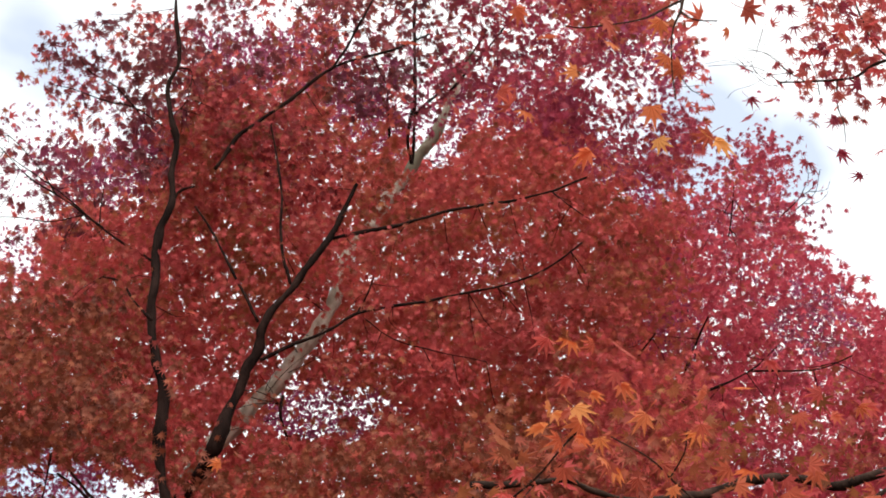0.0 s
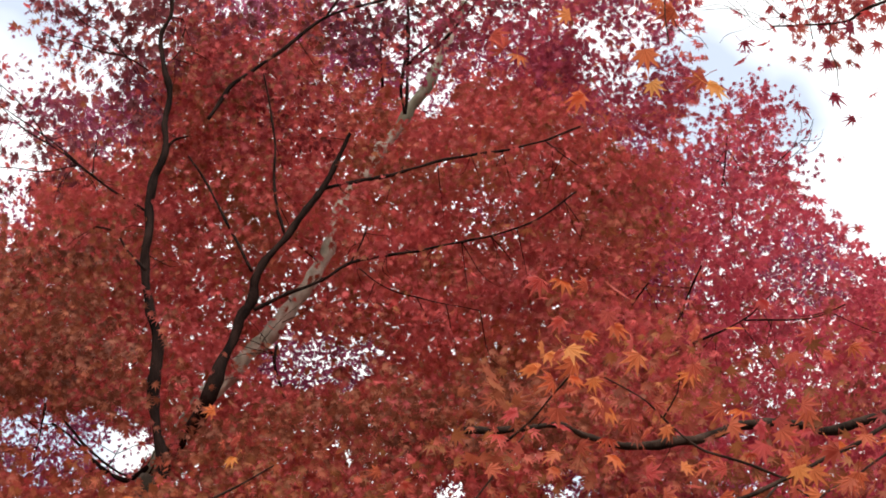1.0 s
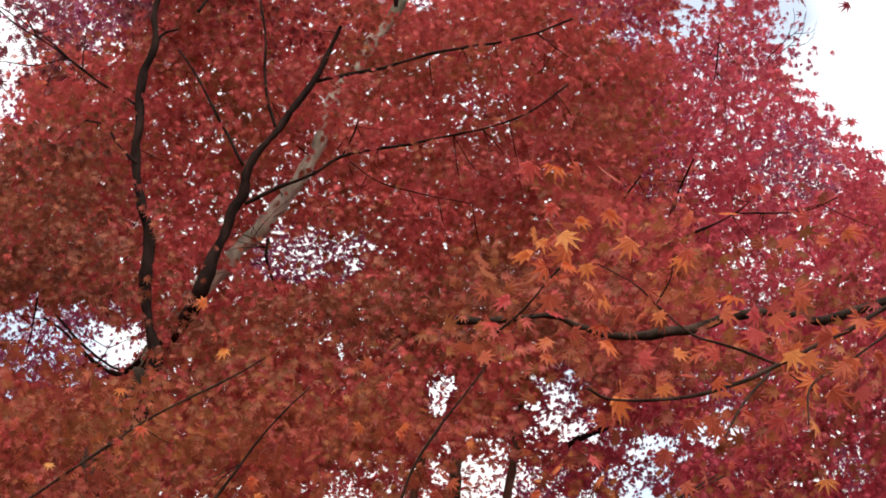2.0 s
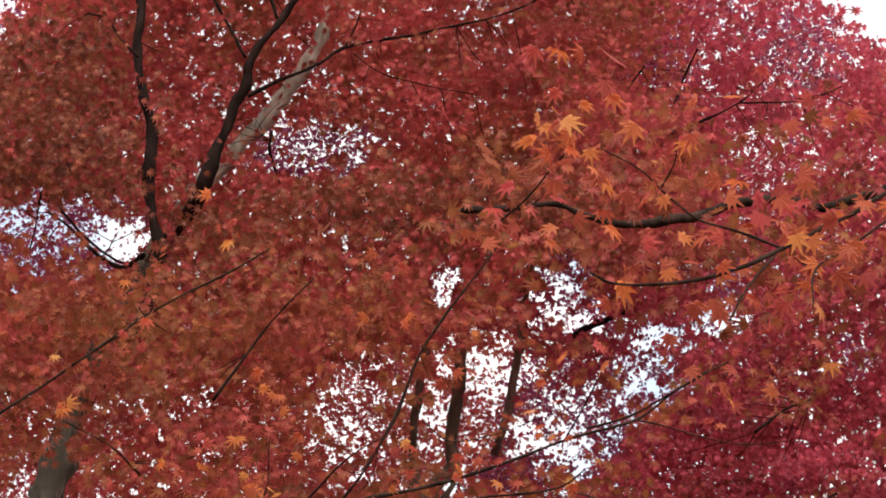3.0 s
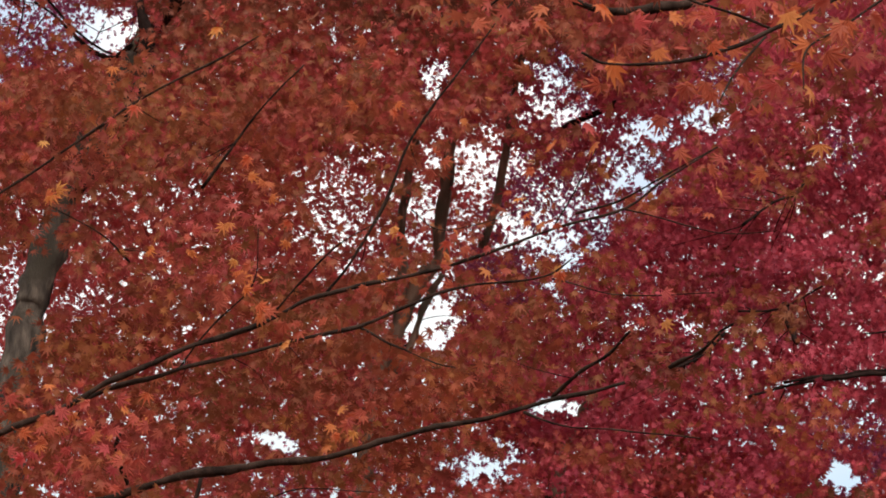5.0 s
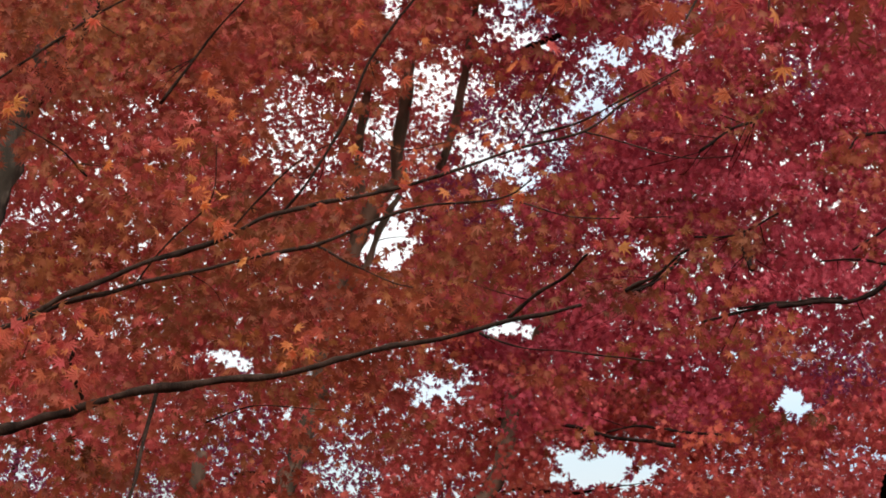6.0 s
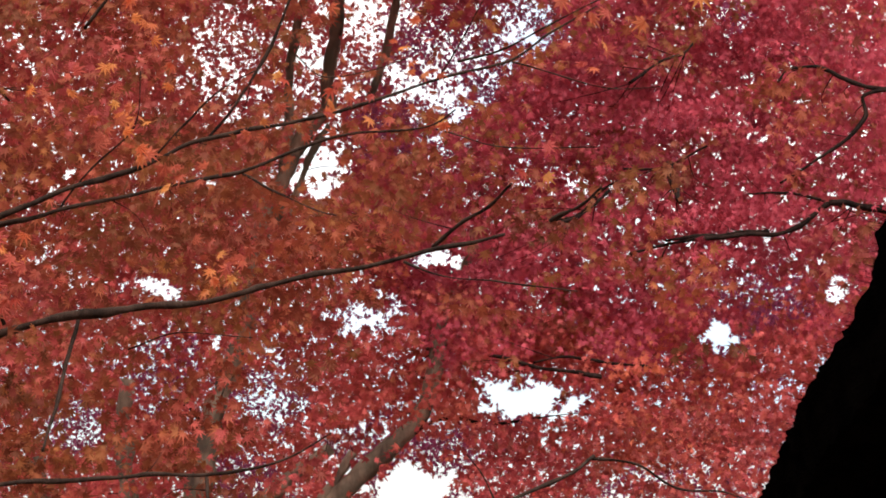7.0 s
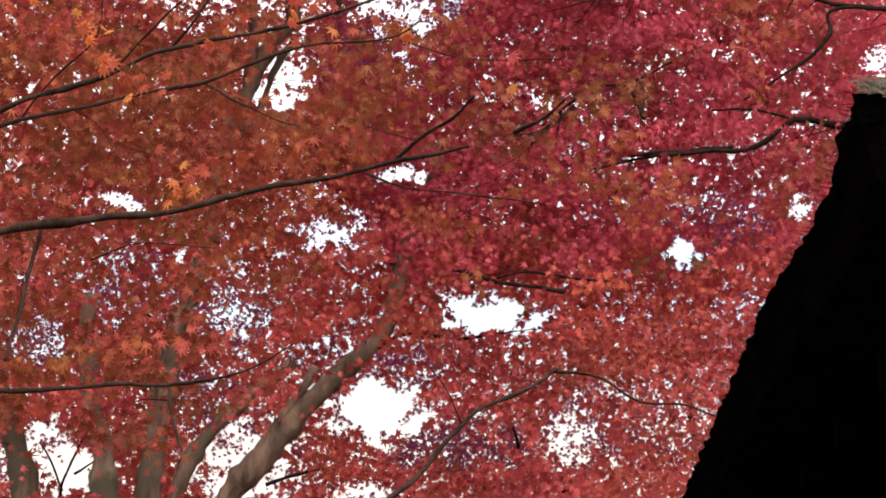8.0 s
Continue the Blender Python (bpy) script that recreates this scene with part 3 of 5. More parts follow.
NEAR_LIMB = [(0.0663, 0.4811, 0.0072, 0.0034, 0.15), (0.0799, 0.4754, 0.0072, 0.0034, 0.15), (0.0922, 0.4710, 0.0072, 0.0034, 0.15), (0.1061, 0.4714, 0.0072, 0.0034, 0.15), (0.1200, 0.4737, 0.0072, 0.0034, 0.15), (0.1327, 0.4772, 0.0072, 0.0034, 0.15), (0.1497, 0.4826, 0.0072, 0.0034, 0.15)]
DEAD_CLUMP = [(0.1636, 0.3256), (0.1756, 0.3281), (0.1773, 0.3088), (0.1711, 0.3026), (0.1652, 0.3126)]
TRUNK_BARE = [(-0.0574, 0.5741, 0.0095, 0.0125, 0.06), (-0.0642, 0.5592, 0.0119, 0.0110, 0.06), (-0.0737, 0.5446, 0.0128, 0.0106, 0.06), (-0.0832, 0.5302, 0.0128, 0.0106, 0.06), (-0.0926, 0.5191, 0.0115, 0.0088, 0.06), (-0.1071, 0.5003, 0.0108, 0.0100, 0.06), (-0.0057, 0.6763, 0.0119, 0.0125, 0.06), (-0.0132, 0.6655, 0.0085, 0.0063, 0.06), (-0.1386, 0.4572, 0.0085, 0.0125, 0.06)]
TRUNK_LOW = [(-0.1821, 0.3435, 0.0120, 0.0112, 0.06), (-0.1876, 0.3214, 0.0120, 0.0150, 0.06), (-0.1944, 0.3023, 0.0100, 0.0125, 0.06), (-0.0038, 0.3178, 0.0125, 0.0150, 0.06)]
TOP_LIGHT = [(-0.1976, 0.7168, 0.0675, 0.0575, 0.04), (-0.1113, 0.7744, 0.0500, 0.0325, 0.04), (0.0050, 0.7472, 0.0750, 0.0375, 0.04), (0.1057, 0.7056, 0.0375, 0.0425, 0.04), (-0.2247, 0.6476, 0.0275, 0.0350, 0.04)]
STEM_FOOT = [(-0.0664, 0.1324, 0.0084, 0.0115, 0.06), (-0.0523, 0.1338, 0.0084, 0.0125, 0.06), (-0.0354, 0.1302, 0.0045, 0.0085, 0.06), (-0.1084, 0.1370, 0.0049, 0.0150, 0.06), (-0.0409, 0.2065, 0.0045, 0.0117, 0.06), (-0.0444, 0.1858, 0.0035, 0.0077, 0.06), (-0.0045, 0.1368, 0.0060, 0.0076, 0.06), (0.0065, 0.1520, 0.0060, 0.0071, 0.06), (0.0176, 0.1662, 0.0055, 0.0066, 0.06), (-0.0222, 0.1479, 0.0050, 0.0066, 0.06), (-0.0294, 0.1378, 0.0040, 0.0060, 0.06), (0.0654, 0.2530, 0.0036, 0.0096, 0.06), (0.0577, 0.2343, 0.0036, 0.0079, 0.06)]
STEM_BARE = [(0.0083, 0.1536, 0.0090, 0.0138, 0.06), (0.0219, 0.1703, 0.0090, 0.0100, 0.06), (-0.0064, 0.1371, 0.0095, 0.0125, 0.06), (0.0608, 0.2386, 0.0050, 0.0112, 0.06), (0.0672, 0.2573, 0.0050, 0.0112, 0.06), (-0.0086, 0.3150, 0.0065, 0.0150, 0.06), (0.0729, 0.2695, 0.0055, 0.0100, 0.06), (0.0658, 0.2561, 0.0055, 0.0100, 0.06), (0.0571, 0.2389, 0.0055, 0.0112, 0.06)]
RIGHT_LIMBS = [(0.2525, 0.3032, 0.0125, 0.0032, 0.12), (0.2322, 0.2959, 0.0100, 0.0037, 0.12), (0.2146, 0.2887, 0.0138, 0.0032, 0.12), (0.1933, 0.2866, 0.0150, 0.0032, 0.12), (0.1720, 0.2837, 0.0125, 0.0032, 0.12), (0.2399, 0.3266, 0.0100, 0.0045, 0.12), (0.2595, 0.3433, 0.0075, 0.0055, 0.12), (0.2712, 0.3611, 0.0150, 0.0032, 0.12), (0.2417, 0.3712, 0.0150, 0.0030, 0.12)]
# Looser parts of each tree's crown, given as the gaps above.
OLD_LOOSE = [
    (-0.1149, 0.7489, 0.0198, 0.0206, 0.50), (-0.0968, 0.7384, 0.0352, 0.0329, 0.29), (0.0358, 0.7279, 0.0458, 0.0408, 0.30), (-0.0377, 0.7221, 0.0290, 0.0537, 0.31),
    (-0.1835, 0.7187, 0.0369, 0.0282, 0.24), (0.0283, 0.7123, 0.0333, 0.0315, 0.42), (-0.0101, 0.7071, 0.0192, 0.0341, 0.64), (0.0896, 0.6995, 0.0283, 0.0485, 0.24),
    (-0.0706, 0.6892, 0.0494, 0.0576, 0.06), (-0.0042, 0.6797, 0.0128, 0.0194, 0.75), (-0.1828, 0.6610, 0.0291, 0.0273, 0.41), (0.1092, 0.6474, 0.0126, 0.0151, 0.35),
    (-0.2232, 0.6324, 0.0160, 0.0426, 0.76), (0.0251, 0.5989, 0.0170, 0.0181, 0.15), (0.1218, 0.5617, 0.0253, 0.0286, 0.19), (-0.0630, 0.5146, 0.0328, 0.0155, 0.47),
    (-0.0653, 0.4838, 0.1310, 0.0959, 0.03), (-0.2012, 0.4749, 0.0166, 0.0116, 0.72), (-0.1782, 0.4681, 0.0366, 0.0209, 0.49), (-0.1535, 0.4665, 0.0170, 0.0130, 0.60),
]
RIGHT_LOOSE = [
    (0.1552, 0.6173, 0.0293, 0.0517, 0.17), (0.1868, 0.5664, 0.0261, 0.0274, 0.27), (0.1218, 0.5617, 0.0253, 0.0286, 0.19), (0.1696, 0.5147, 0.0247, 0.0256, 0.13),
    (0.1424, 0.4367, 0.0109, 0.0195, 0.24), (0.1388, 0.4196, 0.0121, 0.0100, 0.75), (0.0764, 0.4189, 0.0103, 0.0069, 0.65), (0.2000, 0.4037, 0.0110, 0.0151, 0.31),
    (0.0378, 0.3960, 0.0131, 0.0104, 0.76), (0.0977, 0.3881, 0.0203, 0.0173, 0.46), (0.0560, 0.3707, 0.0193, 0.0130, 0.55), (0.0692, 0.3671, 0.0239, 0.0249, 0.43),
    (0.0432, 0.3607, 0.0381, 0.0396, 0.34), (0.0592, 0.3532, 0.0157, 0.0125, 0.78), (0.2843, 0.3363, 0.0076, 0.0079, 0.85), (0.2435, 0.2637, 0.0064, 0.0087, 0.95),
    (0.2129, 0.2573, 0.0306, 0.0158, 0.25), (0.2102, 0.2335, 0.0290, 0.0147, 0.28), (0.1231, 0.2255, 0.0140, 0.0050, 0.75), (0.2154, 0.2149, 0.0063, 0.0042, 0.90),
]
CENTRE_LOOSE = [
    (0.0274, 0.3922, 0.0241, 0.0127, 0.75), (-0.0381, 0.3752, 0.0194, 0.0380, 0.40), (0.0013, 0.3736, 0.0085, 0.0139, 0.72), (0.0269, 0.3674, 0.0511, 0.0472, 0.35),
    (-0.1941, 0.3316, 0.0158, 0.0139, 0.40), (-0.1611, 0.3284, 0.0184, 0.0097, 0.36), (0.2435, 0.2637, 0.0064, 0.0087, 0.95), (0.2082, 0.2546, 0.0251, 0.0126, 0.26),
    (0.0394, 0.2542, 0.0125, 0.0067, 0.66), (-0.0637, 0.2214, 0.0188, 0.0227, 0.22), (-0.0154, 0.2113, 0.0163, 0.0181, 0.54), (-0.1595, 0.2077, 0.0101, 0.0104, 0.55),
    (-0.1043, 0.1963, 0.0161, 0.0138, 0.39), (0.0418, 0.1862, 0.0382, 0.0155, 0.22), (-0.0286, 0.1713, 0.0152, 0.0167, 0.37), (0.1719, 0.1621, 0.0491, 0.0233, 0.17),
    (0.1359, 0.1540, 0.0128, 0.0098, 0.85), (-0.0106, 0.1510, 0.0150, 0.0114, 0.55), (0.0824, 0.1508, 0.0432, 0.0128, 0.28), (-0.1021, 0.1425, 0.0197, 0.0151, 0.75),
]
LEFT_LOOSE = [
    (-0.1960, 0.4482, 0.0220, 0.0101, 0.19), (0.0274, 0.3922, 0.0241, 0.0127, 0.75), (-0.0381, 0.3752, 0.0194, 0.0380, 0.40), (0.0013, 0.3736, 0.0085, 0.0139, 0.72),
    (0.0284, 0.3675, 0.0506, 0.0420, 0.37), (0.0692, 0.3671, 0.0239, 0.0249, 0.43), (0.0577, 0.3615, 0.0178, 0.0216, 0.76), (-0.1486, 0.3421, 0.0629, 0.0758, 0.06),
    (-0.1941, 0.3316, 0.0158, 0.0139, 0.40), (-0.1611, 0.3284, 0.0184, 0.0097, 0.36), (-0.0781, 0.2574, 0.0098, 0.0090, 0.54), (-0.1661, 0.2361, 0.0081, 0.0067, 0.70),
    (-0.0536, 0.2292, 0.0198, 0.0101, 0.32), (-0.0730, 0.2098, 0.0102, 0.0125, 0.30), (-0.1595, 0.2077, 0.0101, 0.0104, 0.55), (-0.0185, 0.2060, 0.0119, 0.0135, 0.65),
    (-0.0997, 0.1934, 0.0080, 0.0110, 0.70), (-0.0238, 0.1801, 0.0160, 0.0060, 0.42), (-0.0840, 0.1622, 0.0191, 0.0089, 0.24), (-0.1021, 0.1425, 0.0197, 0.0151, 0.75),
]
GROUP = "autumn maples"
old_maple = thing("maple_tree", (-2.95, 12.70, 0.0), "tall red maple with grey leaning trunk, limbs coloured dark as if shaded", "tree", GROUP)
limb(old_maple, "trunk", [(-2.950, 12.700, -0.100), (-2.870, 12.750, 1.200), (-2.421, 12.900, 5.134), (-2.347, 12.950, 5.742), (-2.283, 13.000, 6.082), (-2.023, 13.000, 6.912), (-1.791, 13.000, 7.369)], 0.1350, 0.0720)
limb(old_maple, "leader", [(-1.874, 13.600, 7.639), (-1.639, 13.617, 8.097), (-1.442, 13.633, 8.355), (-1.203, 13.650, 8.638), (-1.018, 13.667, 8.927), (-0.849, 13.683, 9.199), (-0.717, 13.700, 9.566), (-0.636, 13.717, 9.846), (-0.382, 13.733, 10.283), (-0.201, 13.750, 10.609), (-0.058, 13.767, 10.843), (0.067, 13.783, 11.207), (0.217, 13.800, 11.606)], 0.0680, 0.0276)
limb(old_maple, "limb", [(-2.137, 13.000, 6.429), (-1.811, 12.400, 6.626), (-1.636, 12.380, 7.052), (-1.714, 12.360, 7.594), (-1.718, 12.340, 7.968), (-1.798, 12.320, 8.312), (-1.819, 12.300, 8.501), (-1.816, 12.280, 8.817), (-1.811, 12.260, 9.096), (-1.743, 12.240, 9.253), (-1.744, 12.220, 9.541), (-1.743, 12.200, 9.791), (-1.787, 12.180, 9.999), (-1.799, 12.160, 10.166), (-1.748, 12.140, 10.402), (-1.791, 12.120, 10.830), (-1.796, 12.100, 11.393)], 0.0400, 0.0110)
limb(old_maple, "limb", [(-1.689, 13.200, 7.656), (-1.425, 12.450, 7.609), (-1.269, 12.400, 8.038), (-1.154, 12.350, 8.288), (-1.121, 12.300, 8.421), (-0.968, 12.250, 8.655), (-0.728, 12.200, 8.997), (-0.623, 12.150, 9.197), (-0.546, 12.100, 9.356)], 0.0449, 0.0145)
limb(old_maple, "branch", [(-0.720, 12.250, 9.040), (-0.338, 12.240, 9.118), (0.058, 12.230, 9.239), (0.419, 12.220, 9.292), (0.691, 12.210, 9.371), (0.928, 12.200, 9.464)], 0.0135, 0.0061)
limb(old_maple, "branch", [(-1.124, 12.250, 8.155), (-0.919, 12.244, 8.270), (-0.678, 12.238, 8.386), (-0.533, 12.231, 8.483), (-0.225, 12.225, 8.540), (0.021, 12.219, 8.597), (0.339, 12.212, 8.662), (0.623, 12.206, 8.773), (0.877, 12.200, 8.976)], 0.0135, 0.0049)
limb(old_maple, "branch", [(-0.963, 12.250, 8.705), (-1.027, 12.233, 9.038), (-1.040, 12.217, 9.410), (-1.126, 12.200, 9.879)], 0.0110, 0.0061)
limb(old_maple, "branch", [(-1.146, 12.250, 8.433), (-1.307, 12.233, 8.748), (-1.464, 12.217, 9.070), (-1.580, 12.200, 9.250)], 0.0110, 0.0061)
limb(old_maple, "branch", [(-1.475, 12.250, 9.561), (-1.339, 12.240, 9.796), (-1.054, 12.230, 10.056), (-0.726, 12.220, 10.345), (-0.316, 12.210, 10.499), (-0.091, 12.200, 10.608)], 0.0159, 0.0061)
limb(old_maple, "branch", [(-0.728, 12.250, 10.366), (-0.583, 12.225, 10.650), (-0.454, 12.200, 10.939)], 0.0098, 0.0061)
limb(old_maple, "branch", [(-0.534, 12.250, 8.493), (-0.472, 12.225, 8.621), (-0.431, 12.200, 8.729)], 0.0061, 0.0037)
limb(old_maple, "branch", [(-0.488, 12.250, 8.453), (-0.328, 12.233, 8.316), (-0.083, 12.217, 8.216), (0.263, 12.200, 8.128)], 0.0061, 0.0024)
limb(old_maple, "branch", [(-1.809, 12.250, 8.445), (-1.933, 12.233, 8.585), (-2.010, 12.217, 8.697), (-2.133, 12.200, 8.729)], 0.0098, 0.0049)
limb(old_maple, "branch", [(-1.750, 12.250, 9.294), (-1.688, 12.225, 9.381), (-1.589, 12.200, 9.399)], 0.0135, 0.0061)
limb(old_maple, "branch", [(0.693, 12.250, 9.397), (0.815, 12.225, 9.265), (0.936, 12.200, 9.152)], 0.0061, 0.0037)
limb(old_maple, "branch", [(-0.216, 13.400, 10.356), (-0.206, 13.333, 10.795), (-0.208, 13.267, 11.194), (-0.194, 13.200, 11.756)], 0.0134, 0.0079)
limb(old_maple, "branch", [(-0.219, 13.400, 10.757), (0.024, 13.333, 10.903), (0.269, 13.267, 11.194), (0.475, 13.200, 11.448)], 0.0121, 0.0066)
limb(old_maple, "branch", [(-1.844, 12.600, 9.047), (-2.214, 12.500, 9.265), (-2.394, 12.400, 9.397), (-2.552, 12.300, 9.485), (-2.786, 12.200, 9.615)], 0.0076, 0.0037)
limb(old_maple, "branch", [(-2.186, 12.250, 9.141), (-2.187, 12.225, 9.287), (-2.163, 12.200, 9.485)], 0.0049, 0.0024)
limb(old_maple, "branch", [(-0.378, 13.400, 10.548), (-0.397, 13.350, 10.855), (-0.383, 13.300, 11.118)], 0.0107, 0.0067)
limb(old_maple, "branch", [(-1.052, 13.200, 8.412), (-1.054, 13.200, 8.246), (-0.983, 13.200, 8.001)], 0.0119, 0.0079)
limb(old_maple, "branch", [(-1.819, 13.000, 7.447), (-1.971, 13.100, 7.396), (-2.154, 13.200, 7.542), (-2.363, 13.300, 7.791), (-2.516, 13.400, 7.942)], 0.0182, 0.0067)
limb(old_maple, "twig", [(-2.166, 12.300, 9.138), (-2.332, 12.275, 9.267), (-2.482, 12.250, 9.367), (-2.671, 12.225, 9.493), (-2.870, 12.200, 9.695)], 0.0085, 0.0030)
limb(old_maple, "twig", [(-2.492, 12.300, 9.399), (-2.605, 12.267, 9.572), (-2.738, 12.233, 9.717), (-2.824, 12.200, 9.792)], 0.0055, 0.0025)
limb(old_maple, "twig", [(-2.298, 12.300, 9.248), (-2.504, 12.267, 9.177), (-2.679, 12.233, 9.182), (-2.852, 12.200, 9.169)], 0.0050, 0.0025)
limb(old_maple, "twig", [(-1.795, 12.300, 9.903), (-2.026, 12.275, 10.066), (-2.211, 12.250, 10.094), (-2.438, 12.225, 10.176), (-2.566, 12.200, 10.195)], 0.0060, 0.0025)
limb(old_maple, "twig", [(-2.030, 12.300, 10.083), (-2.187, 12.267, 10.242), (-2.339, 12.233, 10.319), (-2.418, 12.200, 10.424)], 0.0050, 0.0025)
limb(old_maple, "twig", [(-1.788, 12.300, 10.404), (-1.669, 12.267, 10.343), (-1.688, 12.233, 10.082), (-1.769, 12.200, 9.947)], 0.0060, 0.0030)
limb(old_maple, "twig", [(-0.217, 13.300, 10.700), (-0.057, 13.275, 10.854), (0.065, 13.250, 10.984), (0.208, 13.225, 11.190), (0.311, 13.200, 11.348)], 0.0120, 0.0050)
limb(old_maple, "twig", [(-0.222, 13.300, 10.291), (-0.248, 13.275, 10.514), (-0.198, 13.250, 10.935), (-0.213, 13.225, 11.367), (-0.203, 13.200, 11.706)], 0.0140, 0.0060)
limb(old_maple, "twig", [(0.065, 13.300, 10.822), (0.266, 13.250, 10.861), (0.467, 13.200, 10.900)], 0.0070, 0.0030)
limb(old_maple, "branch", [(-2.470, 13.200, 7.968), (-2.335, 13.175, 7.773), (-2.188, 13.150, 7.607), (-2.016, 13.125, 7.467), (-1.874, 13.100, 7.415)], 0.0102, 0.0072)
limb(old_maple, "branch", [(-1.889, 13.200, 7.460), (-1.822, 13.150, 7.476), (-1.774, 13.100, 7.571)], 0.0072, 0.0060)
limb(old_maple, "branch", [(-2.534, 13.200, 7.989), (-2.541, 13.150, 7.763), (-2.561, 13.100, 7.541)], 0.0080, 0.0050)
limb(old_maple, "branch", [(-2.208, 13.200, 7.503), (-2.094, 13.150, 7.519), (-2.004, 13.100, 7.653)], 0.0060, 0.0030)
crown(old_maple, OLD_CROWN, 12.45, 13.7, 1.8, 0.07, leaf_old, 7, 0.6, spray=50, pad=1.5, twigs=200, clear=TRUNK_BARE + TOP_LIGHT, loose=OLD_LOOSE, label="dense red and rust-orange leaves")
crown(old_maple, OLD_CROWN, 14.1, 15.9, 2.9, 0.092, leaf_old, 5, 0.5, spray=16, pad=1.8, clear=TOP_LIGHT, loose=OLD_LOOSE, label="inner red leaves")
crown(old_maple, OLD_CROWN, 11.5, 11.95, 0.05, 0.068, leaf_old, 7, 0.6, spray=14, clear=TOP_LIGHT + TRUNK_LOW + LIMB_BARE, loose=OLD_LOOSE, label="few outer leaves in front of the limbs")
# These russet patches also carry the shade here in their colour.
for patch in (RUST_LEFT, RUST_SHADE_BAND, RUST_FORK):
    crown(old_maple, patch, 11.6, 12.05, 1.7, 0.072, leaf_rust_shade, 7, 0.6, spray=24, pad=1.5, feather=0.009, clear=TRUNK_LOW + LIMB_BARE, loose=OLD_LOOSE, label="russet brown leaves with shade put into their colour")
crown(old_maple, HIGH_CROWN, 12.3, 13.6, 1.05, 0.088, leaf_backlit, 7, 0.5, spray=26, twigs=90, feather=0.004, ragged=0.003, total=1.7, sole=True, spread=0.4, loose=OLD_LOOSE, label="leaves against the sky, silhouette darkness put into their maroon")
crown(old_maple, HIGH_SIDE, 12.2, 13.6, 1.0, 0.07, leaf_wine, 7, 0.5, spray=26, feather=0.004, ragged=0.003, total=1.7, sole=True, spread=0.4, loose=OLD_LOOSE, label="plum leaves against the sky")
crown(old_maple, RUST_HIGH, 12.42, 12.7, 1.1, 0.072, leaf_rust_shade, 7, 0.6, spray=24, pad=1.5, feather=0.012, clear=TRUNK_BARE, loose=OLD_LOOSE, label="russet brown leaves with shade put into their colour")
# The backlit top's darkness is put into this layer's red.
crown(old_maple, BACKLIT_TOP, 12.42, 12.7, 1.0, 0.07, leaf_shade_red, 7, 0.6, spray=24, pad=1.5, feather=0.012, clear=TRUNK_BARE, loose=OLD_LOOSE, label="red leaves high in the crown, backlit darkness put into the colour")
crown(old_maple, OLD_CROWN, 16.0, 17.5, LACE, 0.05, leaf_far, 5, 0.5, spray=20, pad=2.0, gaps_only=True, clear=TOP_LIGHT, loose=OLD_LOOSE, label="small leaves behind, backlit darkness put into their maroon")

right_maple = thing("maple_tree", (4.90, 14.90, 0.0), "crimson maple with spreading side branches beside the roof", "tree", GROUP)
limb(right_maple, "trunk", [(4.900, 14.900, -0.100), (4.800, 14.800, 1.500), (4.600, 14.700, 3.200), (4.398, 14.600, 4.916), (4.585, 14.600, 5.510)], 0.2000, 0.0500)
limb(right_maple, "limb", [(4.585, 14.600, 5.510), (4.124, 14.433, 5.791), (3.736, 14.267, 5.823), (3.412, 14.100, 5.812)], 0.0321, 0.0183)
limb(right_maple, "branch", [(3.436, 14.200, 5.843), (3.251, 14.160, 5.691), (3.052, 14.120, 5.597), (2.633, 14.080, 5.550), (2.365, 14.040, 5.495), (2.063, 14.000, 5.409)], 0.0199, 0.0112)
limb(right_maple, "branch", [(3.436, 14.200, 5.843), (3.132, 14.100, 5.871), (2.849, 14.000, 5.826)], 0.0099, 0.0056)
limb(right_maple, "branch", [(3.050, 13.900, 5.866), (3.222, 13.900, 5.985), (3.395, 13.900, 6.105), (3.629, 13.900, 6.324), (3.625, 13.900, 6.488), (3.865, 13.900, 6.533)], 0.0083, 0.0167)
limb(right_maple, "branch", [(3.058, 13.900, 6.565), (3.136, 13.900, 6.657), (3.344, 13.900, 6.678), (3.565, 13.900, 6.577), (3.752, 13.900, 6.531), (4.091, 13.900, 6.523)], 0.0070, 0.0181)
limb(right_maple, "limb", [(4.398, 14.600, 4.916), (4.505, 14.367, 6.103), (4.266, 14.133, 6.459), (4.015, 13.900, 6.521)], 0.0263, 0.0181)
limb(right_maple, "branch", [(3.019, 14.200, 5.636), (2.784, 14.133, 5.593), (2.514, 14.067, 5.547), (2.302, 14.000, 5.500)], 0.0170, 0.0112)
limb(right_maple, "branch", [(2.563, 14.200, 6.961), (2.468, 14.133, 6.835), (2.303, 14.067, 6.752), (2.097, 14.000, 6.571)], 0.0128, 0.0098)
limb(right_maple, "branch", [(1.970, 14.200, 5.899), (1.801, 14.100, 5.717), (1.584, 14.000, 5.596)], 0.0099, 0.0070)
limb(right_maple, "branch", [(1.635, 14.200, 8.861), (1.891, 14.133, 8.938), (2.170, 14.067, 9.060), (2.373, 14.000, 9.227)], 0.0114, 0.0056)
limb(right_maple, "branch", [(2.190, 14.200, 9.121), (2.614, 14.100, 9.077), (2.883, 14.000, 9.137)], 0.0071, 0.0042)
limb(right_maple, "branch", [(1.708, 14.200, 9.108), (1.811, 14.100, 9.327), (1.889, 14.000, 9.455)], 0.0085, 0.0056)
limb(right_maple, "branch", [(1.349, 14.200, 9.153), (1.502, 14.000, 9.318)], 0.0099, 0.0056)
